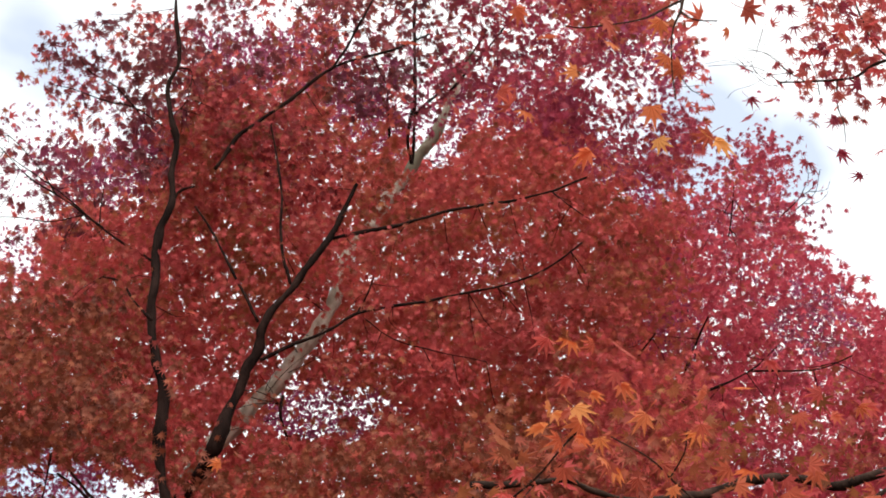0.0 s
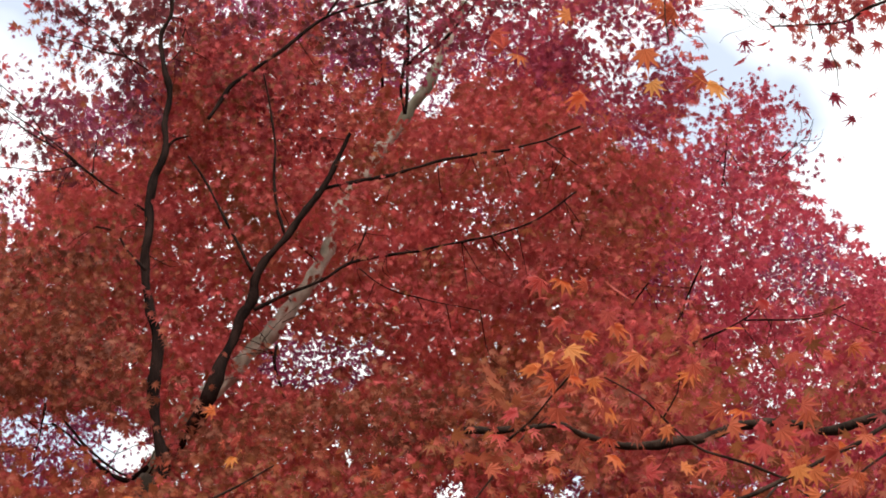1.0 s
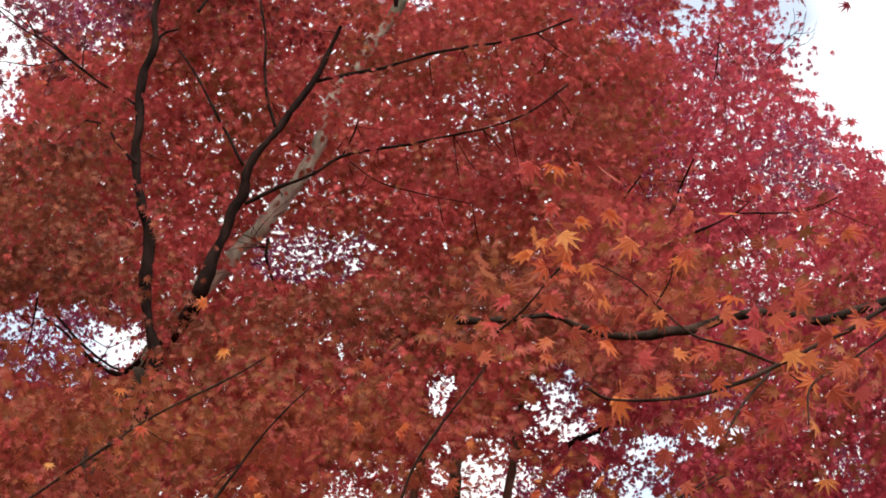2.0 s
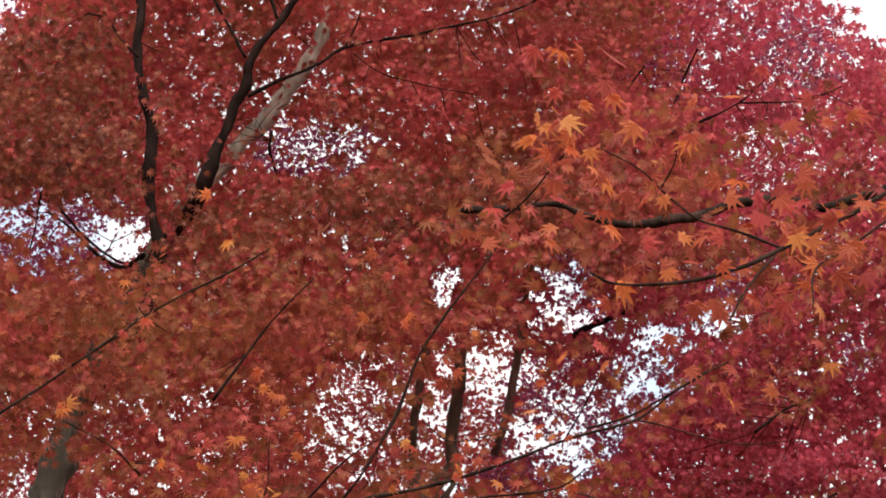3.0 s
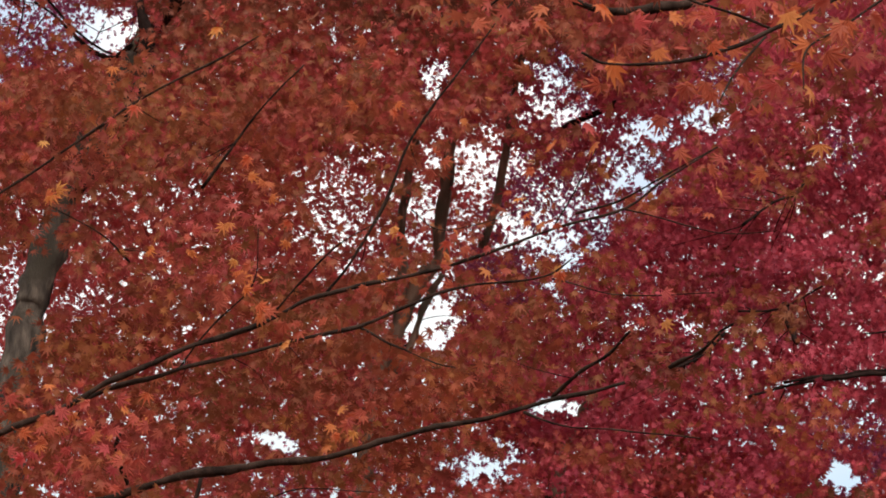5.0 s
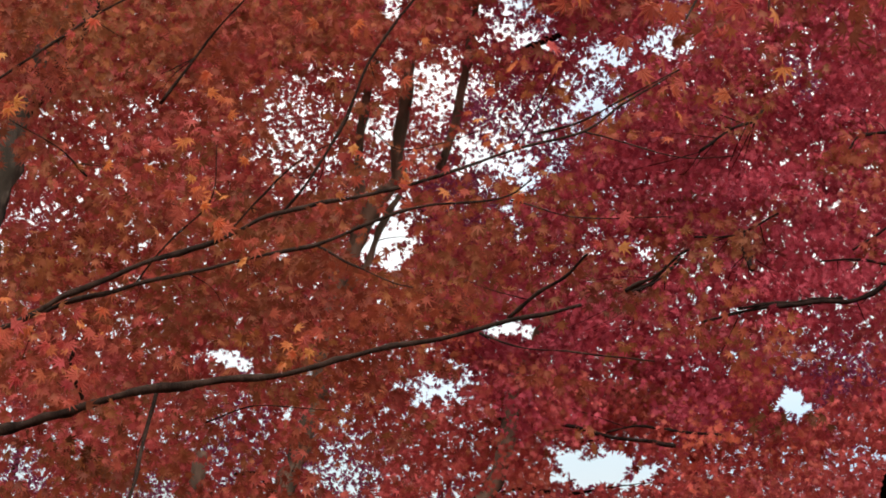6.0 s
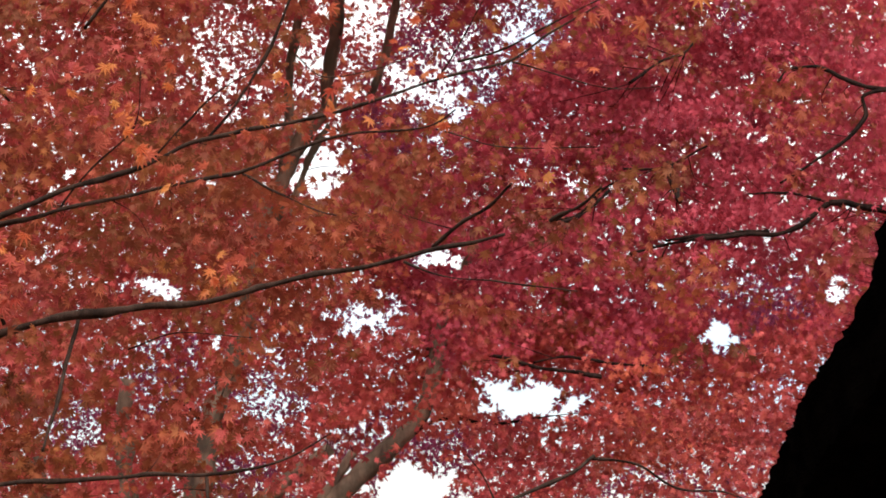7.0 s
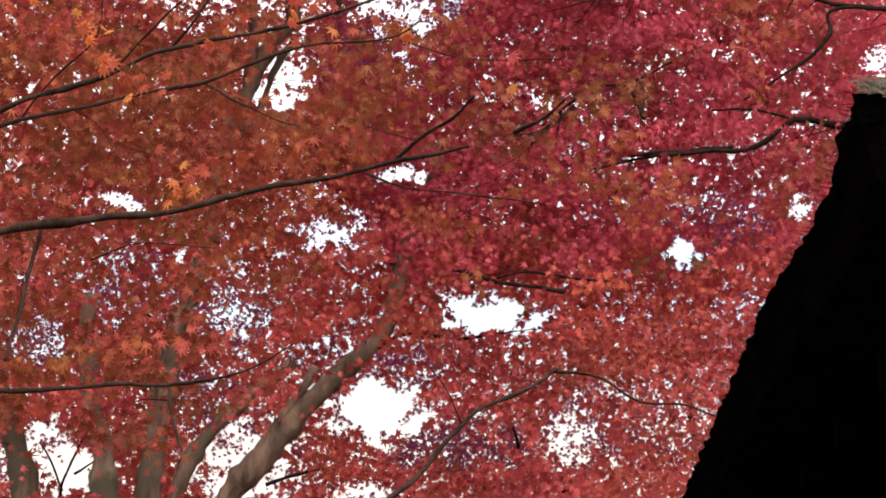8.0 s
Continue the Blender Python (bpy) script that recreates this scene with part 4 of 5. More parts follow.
limb(right_maple, "branch", [(2.102, 14.200, 10.234), (2.121, 14.100, 10.367), (2.143, 14.000, 10.550)], 0.0071, 0.0042)
limb(right_maple, "branch", [(2.539, 14.200, 10.405), (2.653, 14.133, 10.477), (2.745, 14.067, 10.543), (2.787, 14.000, 10.698)], 0.0028, 0.0017)
limb(right_maple, "branch", [(2.666, 14.200, 10.519), (2.774, 14.100, 10.480), (2.837, 14.000, 10.510)], 0.0023, 0.0014)
limb(right_maple, "branch", [(1.166, 14.200, 4.775), (1.415, 14.133, 4.700), (1.625, 14.067, 4.644), (1.869, 14.000, 4.596)], 0.0114, 0.0140)
limb(right_maple, "branch", [(1.458, 14.200, 4.728), (1.633, 14.133, 4.749), (1.843, 14.067, 4.711), (2.196, 14.000, 4.664)], 0.0071, 0.0098)
limb(right_maple, "branch", [(1.612, 14.200, 5.686), (1.753, 14.133, 5.700), (1.895, 14.067, 5.844), (1.998, 14.000, 5.902)], 0.0128, 0.0084)
limb(right_maple, "branch", [(2.366, 14.200, 6.091), (2.391, 14.100, 5.904), (2.402, 14.000, 5.758)], 0.0284, 0.0140)
limb(right_maple, "branch", [(2.065, 14.200, 6.045), (2.312, 14.100, 6.027), (2.597, 14.000, 6.148)], 0.0099, 0.0070)
limb(right_maple, "twig", [(2.492, 14.200, 10.405), (2.651, 14.200, 10.568), (2.766, 14.200, 10.678), (2.829, 14.200, 10.829)], 0.0040, 0.0018)
limb(right_maple, "twig", [(2.651, 14.200, 10.568), (2.729, 14.200, 10.738), (2.730, 14.200, 10.854)], 0.0030, 0.0015)
limb(right_maple, "twig", [(2.719, 14.200, 10.628), (2.856, 14.200, 10.648), (2.897, 14.200, 10.738)], 0.0030, 0.0015)
crown(right_maple, RIGHT_CROWN, 14.2, 15.7, 1.8, 0.06, leaf_right, 5, 0.5, spray=50, pad=1.5, twigs=200, clear=RIGHT_LIMBS, loose=RIGHT_LOOSE, label="crimson and rose leaves in flat layers")
crown(right_maple, RIGHT_CROWN, 15.4, 17.5, 2.9, 0.1, leaf_right, 5, 0.5, spray=16, pad=1.8, loose=RIGHT_LOOSE, label="inner crimson leaves")
crown(right_maple, WINE_TOP, 13.85, 14.15, 0.9, 0.056, leaf_wine, 5, 0.5, spray=24, pad=1.5, feather=0.008, loose=RIGHT_LOOSE, label="wine-red leaves at the top")
crown(right_maple, DEAD_CLUMP, 13.5, 13.7, 2.2, 0.05, leaf_rust_shade, 5, 1.2, spray=14, ragged=0.001, feather=0.001, loose=RIGHT_LOOSE, label="clump of withered brown leaves")
crown(right_maple, RIGHT_CROWN, 17.6, 19.0, LACE, 0.05, leaf_far, 5, 0.5, spray=20, pad=2.0, gaps_only=True, loose=RIGHT_LOOSE, label="small leaves behind, backlight and haze put into their plum")

centre_maple = thing("maple_tree", (-0.70, 15.50, 0.0), "many-stemmed scarlet maple with pale grey stems", "tree", GROUP)
limb(centre_maple, "trunk", [(-0.696, 15.500, -0.100), (-0.776, 15.500, 1.636), (-0.746, 15.500, 3.272)], 0.3000, 0.2200)
limb(centre_maple, "trunk", [(-1.552, 16.000, -0.100), (-1.602, 16.000, 1.554), (-1.602, 16.000, 3.108)], 0.1300, 0.1000)
limb(centre_maple, "stem", [(-0.815, 15.500, 3.043), (-1.073, 15.500, 3.383), (-1.132, 15.500, 3.768), (-1.192, 15.500, 4.079), (-1.267, 15.500, 4.550), (-1.240, 15.500, 4.869)], 0.0891, 0.0504)
limb(centre_maple, "stem", [(-0.758, 15.500, 3.043), (-0.801, 15.500, 3.463), (-0.780, 15.500, 3.772), (-0.709, 15.500, 4.242), (-0.642, 15.500, 4.599), (-0.560, 15.500, 4.881), (-0.432, 15.500, 5.247)], 0.1046, 0.0581)
limb(centre_maple, "stem", [(-0.531, 15.500, 3.045), (-0.274, 15.500, 3.429), (-0.087, 15.500, 3.682), (0.102, 15.500, 3.899), (0.330, 15.500, 4.177), (0.640, 15.500, 4.459), (0.835, 15.500, 4.742), (0.932, 15.500, 5.190)], 0.0891, 0.0504)
limb(centre_maple, "stem", [(0.872, 15.500, 5.107), (0.991, 15.500, 5.478), (1.110, 15.500, 5.728), (1.231, 15.500, 5.897)], 0.0465, 0.0271)
limb(centre_maple, "stem", [(-0.688, 15.500, 3.234), (-0.547, 15.500, 3.658), (-0.362, 15.500, 3.932), (-0.136, 15.500, 4.171), (0.171, 15.500, 4.412)], 0.0659, 0.0387)
limb(centre_maple, "stem", [(-0.125, 15.500, 3.662), (0.024, 15.500, 3.898), (0.175, 15.500, 4.135), (0.328, 15.500, 4.375)], 0.0465, 0.0271)
limb(centre_maple, "stem", [(-0.432, 15.500, 5.247), (-0.332, 15.500, 6.030), (-0.179, 15.500, 6.369), (-0.025, 15.500, 6.711), (0.114, 15.500, 6.885), (0.105, 15.500, 7.058), (0.173, 15.500, 7.497), (0.246, 15.500, 8.171), (0.272, 15.500, 8.446), (0.237, 15.500, 8.632)], 0.0698, 0.0232)
limb(centre_maple, "stem", [(-0.173, 15.500, 6.075), (-0.058, 15.500, 6.329), (0.057, 15.500, 6.628), (0.136, 15.500, 6.758)], 0.0310, 0.0232)
limb(centre_maple, "branch", [(0.268, 15.500, 8.216), (0.420, 15.500, 8.490), (0.596, 15.500, 8.767)], 0.0155, 0.0093)
limb(centre_maple, "stem", [(0.431, 15.500, 6.967), (0.542, 15.500, 7.359), (0.623, 15.500, 7.803), (0.688, 15.500, 8.210), (0.804, 15.500, 8.624), (0.917, 15.500, 8.856)], 0.0349, 0.0232)
limb(centre_maple, "branch", [(0.960, 15.500, 7.840), (1.080, 15.500, 7.910), (1.204, 15.500, 7.976), (1.439, 15.500, 8.100)], 0.0248, 0.0217)
limb(centre_maple, "stem", [(-0.250, 15.500, 6.020), (-0.165, 15.500, 6.630), (-0.147, 15.500, 7.280), (-0.051, 15.500, 7.812)], 0.0426, 0.0271)
limb(centre_maple, "stem", [(-1.601, 16.000, 3.089), (-1.678, 16.000, 3.520), (-1.751, 16.000, 3.837), (-1.849, 16.000, 4.116), (-1.933, 16.000, 4.398)], 0.0880, 0.0680)
limb(centre_maple, "branch", [(-1.633, 18.000, 3.296), (-1.631, 18.000, 3.783), (-1.553, 18.000, 4.052), (-1.451, 18.000, 4.278)], 0.0144, 0.0072)
limb(centre_maple, "branch", [(-1.610, 18.000, 3.827), (-1.707, 18.000, 4.050), (-1.779, 18.000, 4.184)], 0.0108, 0.0054)
limb(centre_maple, "branch", [(-1.527, 18.000, 3.962), (-1.355, 18.000, 4.076), (-1.158, 18.000, 4.146)], 0.0108, 0.0054)
limb(centre_maple, "branch", [(0.640, 15.500, 4.439), (0.953, 15.500, 4.623), (1.269, 15.500, 4.588), (1.626, 15.500, 4.633)], 0.0186, 0.0077)
limb(centre_maple, "branch", [(2.261, 16.500, 3.623), (1.888, 16.500, 3.806), (1.827, 16.500, 4.035), (1.787, 16.500, 4.161)], 0.0165, 0.0099)
limb(centre_maple, "branch", [(-0.008, 15.500, 3.547), (0.337, 15.500, 3.667), (0.647, 15.500, 3.631)], 0.0140, 0.0077)
limb(centre_maple, "branch", [(-0.687, 15.500, 4.559), (-0.847, 15.500, 4.716), (-1.002, 15.500, 4.713)], 0.0248, 0.0124)
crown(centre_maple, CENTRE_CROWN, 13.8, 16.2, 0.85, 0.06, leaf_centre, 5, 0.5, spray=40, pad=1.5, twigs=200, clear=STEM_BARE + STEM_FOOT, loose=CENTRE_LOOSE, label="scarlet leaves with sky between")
crown(centre_maple, CENTRE_CROWN, 16.0, 18.5, 2.4, 0.095, leaf_centre, 5, 0.5, spray=16, pad=1.8, loose=CENTRE_LOOSE, label="inner scarlet leaves")
crown(centre_maple, GAP_HIGH, 18.6, 20.4, LACE, 0.062, leaf_shade_red, 5, 0.5, spray=20, pad=2.0, gaps_only=True, loose=CENTRE_LOOSE, label="red leaves across the sky gap, coloured dark as silhouettes")
crown(centre_maple, GAP_LOW, 18.6, 20.4, LACE, 0.05, leaf_far, 5, 0.5, spray=20, pad=2.0, gaps_only=True, loose=CENTRE_LOOSE, label="small leaves behind, backlight and haze put into their plum")
# Low layers take the darker red in place of shade from nearer trees.
crown(centre_maple, LOW_CROWN, 13.0, 15.0, 1.0, 0.06, leaf_shade_red, 5, 0.5, spray=45, pad=1.5, clear=STEM_FOOT, loose=CENTRE_LOOSE, label="low scarlet layers, shade put into their darker red")

left_maple = thing("maple_tree", (-3.30, 9.40, 0.0), "rust-orange maple reaching across with long thin branches", "tree", GROUP)
limb(left_maple, "trunk", [(-3.300, 9.400, -0.100), (-3.300, 9.350, 1.200), (-3.200, 9.300, 2.600), (-3.100, 9.250, 3.800)], 0.2000, 0.1200)
limb(left_maple, "limb", [(-2.771, 9.200, 3.507), (-2.273, 9.169, 3.729), (-1.812, 9.138, 3.894), (-1.465, 9.108, 4.037), (-1.277, 9.077, 4.135), (-0.997, 9.046, 4.244), (-0.645, 9.015, 4.364), (-0.410, 8.985, 4.462), (-0.081, 8.954, 4.521), (0.178, 8.923, 4.582), (0.531, 8.892, 4.703), (0.837, 8.862, 4.787), (1.004, 8.831, 4.899), (1.195, 8.800, 5.010)], 0.0184, 0.0035)
limb(left_maple, "branch", [(-1.479, 9.200, 4.056), (-1.309, 9.150, 4.108), (-1.024, 9.100, 4.175), (-0.646, 9.050, 4.252), (-0.270, 9.000, 4.330), (-0.035, 8.950, 4.409), (0.175, 8.900, 4.463), (0.476, 8.850, 4.479), (0.603, 8.800, 4.546)], 0.0120, 0.0035)
limb(left_maple, "branch", [(-0.420, 9.200, 4.533), (-0.298, 9.133, 4.673), (-0.175, 9.067, 4.877), (-0.076, 9.000, 5.108), (0.046, 8.933, 5.287), (0.193, 8.867, 5.465), (0.415, 8.800, 5.750)], 0.0083, 0.0035)
limb(left_maple, "branch", [(-2.579, 9.200, 4.523), (-2.104, 9.143, 4.777), (-1.861, 9.086, 4.920), (-1.617, 9.029, 5.062), (-1.375, 8.971, 5.217), (-1.132, 8.914, 5.360), (-0.841, 8.857, 5.488), (-0.693, 8.800, 5.552)], 0.0092, 0.0035)
limb(left_maple, "branch", [(-0.959, 9.200, 5.016), (-0.757, 9.067, 5.249), (-0.652, 8.933, 5.322), (-0.501, 8.800, 5.419)], 0.0064, 0.0035)
limb(left_maple, "branch", [(-0.276, 9.200, 4.385), (-0.131, 9.067, 4.263), (0.032, 8.933, 4.148), (0.122, 8.800, 4.084)], 0.0055, 0.0026)
limb(left_maple, "branch", [(-0.659, 9.200, 4.423), (-0.509, 9.067, 4.553), (-0.361, 8.933, 4.654), (-0.193, 8.800, 4.704)], 0.0055, 0.0026)
limb(left_maple, "branch", [(-1.035, 9.200, 4.209), (-0.884, 9.067, 4.359), (-0.711, 8.933, 4.486), (-0.681, 8.800, 4.685)], 0.0046, 0.0026)
limb(left_maple, "branch", [(0.543, 9.200, 4.596), (0.834, 9.000, 4.451), (1.183, 8.800, 4.392)], 0.0037, 0.0018)
limb(left_maple, "branch", [(0.869, 9.200, 4.908), (1.022, 9.067, 4.810), (1.239, 8.933, 4.696), (1.453, 8.800, 4.657)], 0.0037, 0.0018)
limb(left_maple, "branch", [(-1.265, 9.200, 4.684), (-1.360, 9.000, 4.741), (-1.544, 8.800, 4.796)], 0.0055, 0.0026)
limb(left_maple, "branch", [(0.549, 9.200, 4.814), (0.639, 9.000, 4.918), (0.726, 8.800, 5.042)], 0.0037, 0.0022)
limb(left_maple, "limb", [(-2.679, 9.200, 3.248), (-2.005, 9.164, 3.453), (-1.549, 9.127, 3.553), (-1.341, 9.091, 3.605), (-1.201, 9.055, 3.656), (-0.926, 9.018, 3.707), (-0.628, 8.982, 3.736), (-0.353, 8.945, 3.764), (-0.058, 8.909, 3.838), (0.283, 8.873, 3.902), (0.509, 8.836, 3.952), (0.803, 8.800, 4.015)], 0.0258, 0.0070)
limb(left_maple, "branch", [(0.531, 9.200, 4.074), (0.642, 9.067, 4.140), (0.749, 8.933, 4.174), (0.830, 8.800, 4.230)], 0.0083, 0.0044)
limb(left_maple, "branch", [(-1.225, 9.200, 3.691), (-1.253, 9.000, 3.771), (-1.219, 8.800, 3.824)], 0.0101, 0.0070)
limb(left_maple, "branch", [(-0.933, 9.200, 3.753), (-0.957, 9.067, 3.508), (-0.986, 8.933, 3.272), (-1.003, 8.800, 3.112)], 0.0092, 0.0062)
limb(left_maple, "branch", [(0.412, 9.200, 4.005), (0.569, 9.067, 3.909), (0.789, 8.933, 3.851), (1.093, 8.800, 3.783)], 0.0064, 0.0026)
limb(left_maple, "branch", [(1.033, 9.200, 4.194), (1.129, 9.000, 4.197), (1.197, 8.800, 4.221)], 0.0083, 0.0053)
limb(left_maple, "branch", [(-1.731, 9.200, 2.991), (-1.057, 9.143, 3.054), (-0.827, 9.086, 3.051), (-0.600, 9.029, 3.066), (-0.374, 8.971, 3.052), (-0.195, 8.914, 3.074), (-0.040, 8.857, 3.110), (0.113, 8.800, 3.191)], 0.0110, 0.0035)
limb(left_maple, "branch", [(-0.391, 9.200, 3.089), (-0.361, 9.000, 2.928), (-0.311, 8.800, 2.763)], 0.0074, 0.0053)
limb(left_maple, "branch", [(0.130, 9.200, 2.351), (0.316, 9.417, 2.536), (0.536, 9.633, 2.706), (0.719, 9.850, 2.884), (0.911, 10.067, 3.121), (1.191, 10.283, 3.292), (1.363, 10.500, 3.428)], 0.0147, 0.0084)
limb(left_maple, "branch", [(1.350, 10.500, 3.414), (1.564, 10.500, 3.395), (1.750, 10.500, 3.284), (1.964, 10.500, 3.265), (2.124, 10.500, 3.213)], 0.0084, 0.0042)
limb(left_maple, "branch", [(0.867, 10.000, 3.084), (0.804, 10.000, 3.236), (0.729, 10.000, 3.337)], 0.0050, 0.0030)
limb(left_maple, "branch", [(-0.722, 9.200, 3.614), (-0.554, 9.067, 3.644), (-0.411, 8.933, 3.620), (-0.204, 8.800, 3.573)], 0.0037, 0.0018)
limb(left_maple, "limb", [(-3.270, 9.330, 2.707), (-3.021, 9.300, 3.107), (-2.771, 9.200, 3.507)], 0.0600, 0.0300)
limb(left_maple, "limb", [(-3.270, 9.330, 2.448), (-2.974, 9.300, 2.848), (-2.679, 9.200, 3.248)], 0.0600, 0.0300)
limb(left_maple, "limb", [(-3.270, 9.330, 3.723), (-2.924, 9.300, 4.123), (-2.579, 9.200, 4.523)], 0.0600, 0.0300)
limb(left_maple, "limb", [(-3.270, 9.330, 2.191), (-2.501, 9.300, 2.591), (-1.731, 9.200, 2.991)], 0.0600, 0.0300)
limb(left_maple, "limb", [(-3.270, 9.330, 1.600), (-1.570, 9.300, 1.975), (0.130, 9.200, 2.351)], 0.0600, 0.0300)
limb(left_maple, "twig", [(-0.055, 9.000, 4.839), (0.063, 8.967, 4.736), (0.228, 8.933, 4.747), (0.418, 8.900, 4.803)], 0.0030, 0.0016)
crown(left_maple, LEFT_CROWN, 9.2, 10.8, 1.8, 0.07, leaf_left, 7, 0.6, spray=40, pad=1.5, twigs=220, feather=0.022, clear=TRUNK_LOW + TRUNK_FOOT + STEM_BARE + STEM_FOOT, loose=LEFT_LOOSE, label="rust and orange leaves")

crown(left_maple, REACH_CROWN, 9.2, 10.8, 0.25, 0.068, leaf_left, 7, 0.6, spray=34, feather=0.03, clear=RIGHT_LIMBS, loose=LEFT_LOOSE, label="scattered rust clumps at the branch ends")

near_maple = thing("maple_tree", (1.95, 3.10, 0.0), "maple overhead with yellow and orange leaves on thin dark branches", "tree", GROUP)
limb(near_maple, "trunk", [(1.950, 3.100, -0.100), (1.920, 3.150, 1.200), (1.950, 3.200, 2.400), (1.900, 3.250, 3.600), (1.850, 3.350, 4.900)], 0.1600, 0.0700)
limb(near_maple, "limb", [(1.518, 4.700, 4.114), (1.248, 4.675, 3.907), (1.033, 4.650, 3.780), (0.935, 4.625, 3.712), (0.773, 4.600, 3.618), (0.666, 4.575, 3.560), (0.537, 4.550, 3.516), (0.399, 4.525, 3.499), (0.337, 4.500, 3.514)], 0.0070, 0.0027)
limb(near_maple, "branch", [(0.789, 4.700, 3.663), (0.684, 4.660, 3.687), (0.591, 4.620, 3.697), (0.514, 4.580, 3.748), (0.462, 4.540, 3.784), (0.373, 4.500, 3.821)], 0.0033, 0.0014)
limb(near_maple, "branch", [(1.250, 4.700, 3.876), (1.026, 4.650, 3.710), (0.923, 4.600, 3.618), (0.834, 4.550, 3.542), (0.808, 4.500, 3.428)], 0.0038, 0.0018)
limb(near_maple, "branch", [(0.769, 4.700, 3.646), (0.678, 4.600, 3.510), (0.628, 4.500, 3.402)], 0.0033, 0.0018)
limb(near_maple, "branch", [(0.522, 4.700, 3.812), (0.546, 4.600, 3.828), (0.543, 4.500, 3.842)], 0.0019, 0.0009)
limb(near_maple, "branch", [(0.861, 4.700, 3.600), (0.778, 4.500, 3.547)], 0.0024, 0.0014)
limb(near_maple, "limb", [(2.429, 7.600, 5.475), (1.544, 7.580, 5.164), (1.330, 7.555, 5.147), (1.139, 7.529, 5.132), (1.009, 7.504, 5.087), (0.901, 7.478, 5.047), (0.733, 7.453, 5.010), (0.639, 7.427, 5.008), (0.547, 7.402, 5.038), (0.455, 7.376, 5.067), (0.342, 7.351, 5.045), (0.199, 7.325, 5.024), (0.098, 7.300, 5.002)], 0.0180, 0.0130)
limb(near_maple, "branch", [(0.192, 6.500, 4.570), (0.296, 6.400, 4.620), (0.372, 6.300, 4.669), (0.411, 6.200, 4.678)], 0.0039, 0.0025)
limb(near_maple, "branch", [(0.461, 6.500, 3.887), (0.573, 6.400, 3.885), (0.718, 6.300, 3.935), (0.860, 6.200, 3.983)], 0.0039, 0.0025)
limb(near_maple, "limb", [(1.556, 5.300, 5.976), (1.060, 5.260, 5.793), (0.678, 5.220, 5.565), (0.557, 5.180, 5.475), (0.408, 5.140, 5.419), (0.342, 5.100, 5.395)], 0.0048, 0.0020)
limb(near_maple, "branch", [(0.699, 5.200, 5.598), (0.684, 5.200, 5.526), (0.654, 5.200, 5.446), (0.647, 5.200, 5.337), (0.651, 5.200, 5.211)], 0.0050, 0.0022)
limb(near_maple, "twig", [(0.680, 5.200, 5.516), (0.721, 5.200, 5.488), (0.785, 5.200, 5.484)], 0.0028, 0.0016)
limb(near_maple, "limb", [(2.000, 5.600, 6.201), (1.415, 5.300, 5.489), (1.296, 5.320, 5.443), (1.244, 5.340, 5.432), (1.187, 5.360, 5.400), (1.091, 5.380, 5.400), (0.983, 5.400, 5.412)], 0.0046, 0.0030)
limb(near_maple, "branch", [(1.203, 5.300, 5.674), (1.215, 5.300, 5.592), (1.243, 5.300, 5.485), (1.281, 5.300, 5.429)], 0.0034, 0.0022)
limb(near_maple, "twig", [(1.152, 5.400, 5.420), (1.146, 5.400, 5.330), (1.157, 5.400, 5.271), (1.155, 5.400, 5.202)], 0.0024, 0.0012)
limb(near_maple, "twig", [(0.983, 5.400, 5.412), (0.937, 5.400, 5.457), (0.868, 5.400, 5.475), (0.775, 5.400, 5.469)], 0.0014, 0.0008)
limb(near_maple, "twig", [(1.062, 5.400, 5.412), (1.007, 5.400, 5.451), (0.954, 5.400, 5.512), (0.893, 5.400, 5.538)], 0.0013, 0.0008)
limb(near_maple, "branch", [(1.016, 5.400, 5.424), (0.966, 5.500, 5.474), (0.888, 5.600, 5.650)], 0.0011, 0.0008)
limb(near_maple, "branch", [(0.965, 5.500, 5.682), (0.946, 5.500, 5.619), (0.922, 5.500, 5.561), (0.840, 5.500, 5.552)], 0.0011, 0.0007)
limb(near_maple, "branch", [(1.036, 5.500, 5.511), (0.978, 5.500, 5.586), (0.905, 5.500, 5.602)], 0.0011, 0.0007)
limb(near_maple, "branch", [(0.664, 5.300, 5.413), (0.697, 5.300, 5.337), (0.727, 5.300, 5.304), (0.751, 5.300, 5.290)], 0.0011, 0.0006)
limb(near_maple, "branch", [(0.922, 5.500, 5.561), (0.936, 5.500, 5.515), (1.007, 5.500, 5.458)], 0.0011, 0.0007)
limb(near_maple, "branch", [(0.655, 5.300, 5.397), (0.672, 5.300, 5.333), (0.745, 5.300, 5.333)], 0.0011, 0.0006)
limb(near_maple, "branch", [(1.114, 5.500, 5.437), (1.106, 5.500, 5.536), (1.072, 5.500, 5.640)], 0.0017, 0.0008)
limb(near_maple, "limb", [(1.930, 3.200, 3.614), (1.724, 3.950, 3.914), (1.518, 4.700, 4.114)], 0.0500, 0.0120)
limb(near_maple, "limb", [(1.930, 3.200, 5.701), (1.965, 4.400, 6.001), (2.000, 5.600, 6.201)], 0.0500, 0.0120)
limb(near_maple, "limb", [(1.930, 3.200, 5.476), (1.743, 4.250, 5.776), (1.556, 5.300, 5.976)], 0.0500, 0.0120)
limb(near_maple, "limb", [(1.930, 3.200, 4.975), (2.180, 5.400, 5.275), (2.429, 7.600, 5.475)], 0.0500, 0.0120)
limb(near_maple, "twig", [(1.027, 5.400, 5.445), (0.961, 5.400, 5.441), (0.904, 5.400, 5.453), (0.840, 5.400, 5.489), (0.769, 5.400, 5.477)], 0.0013, 0.0006)
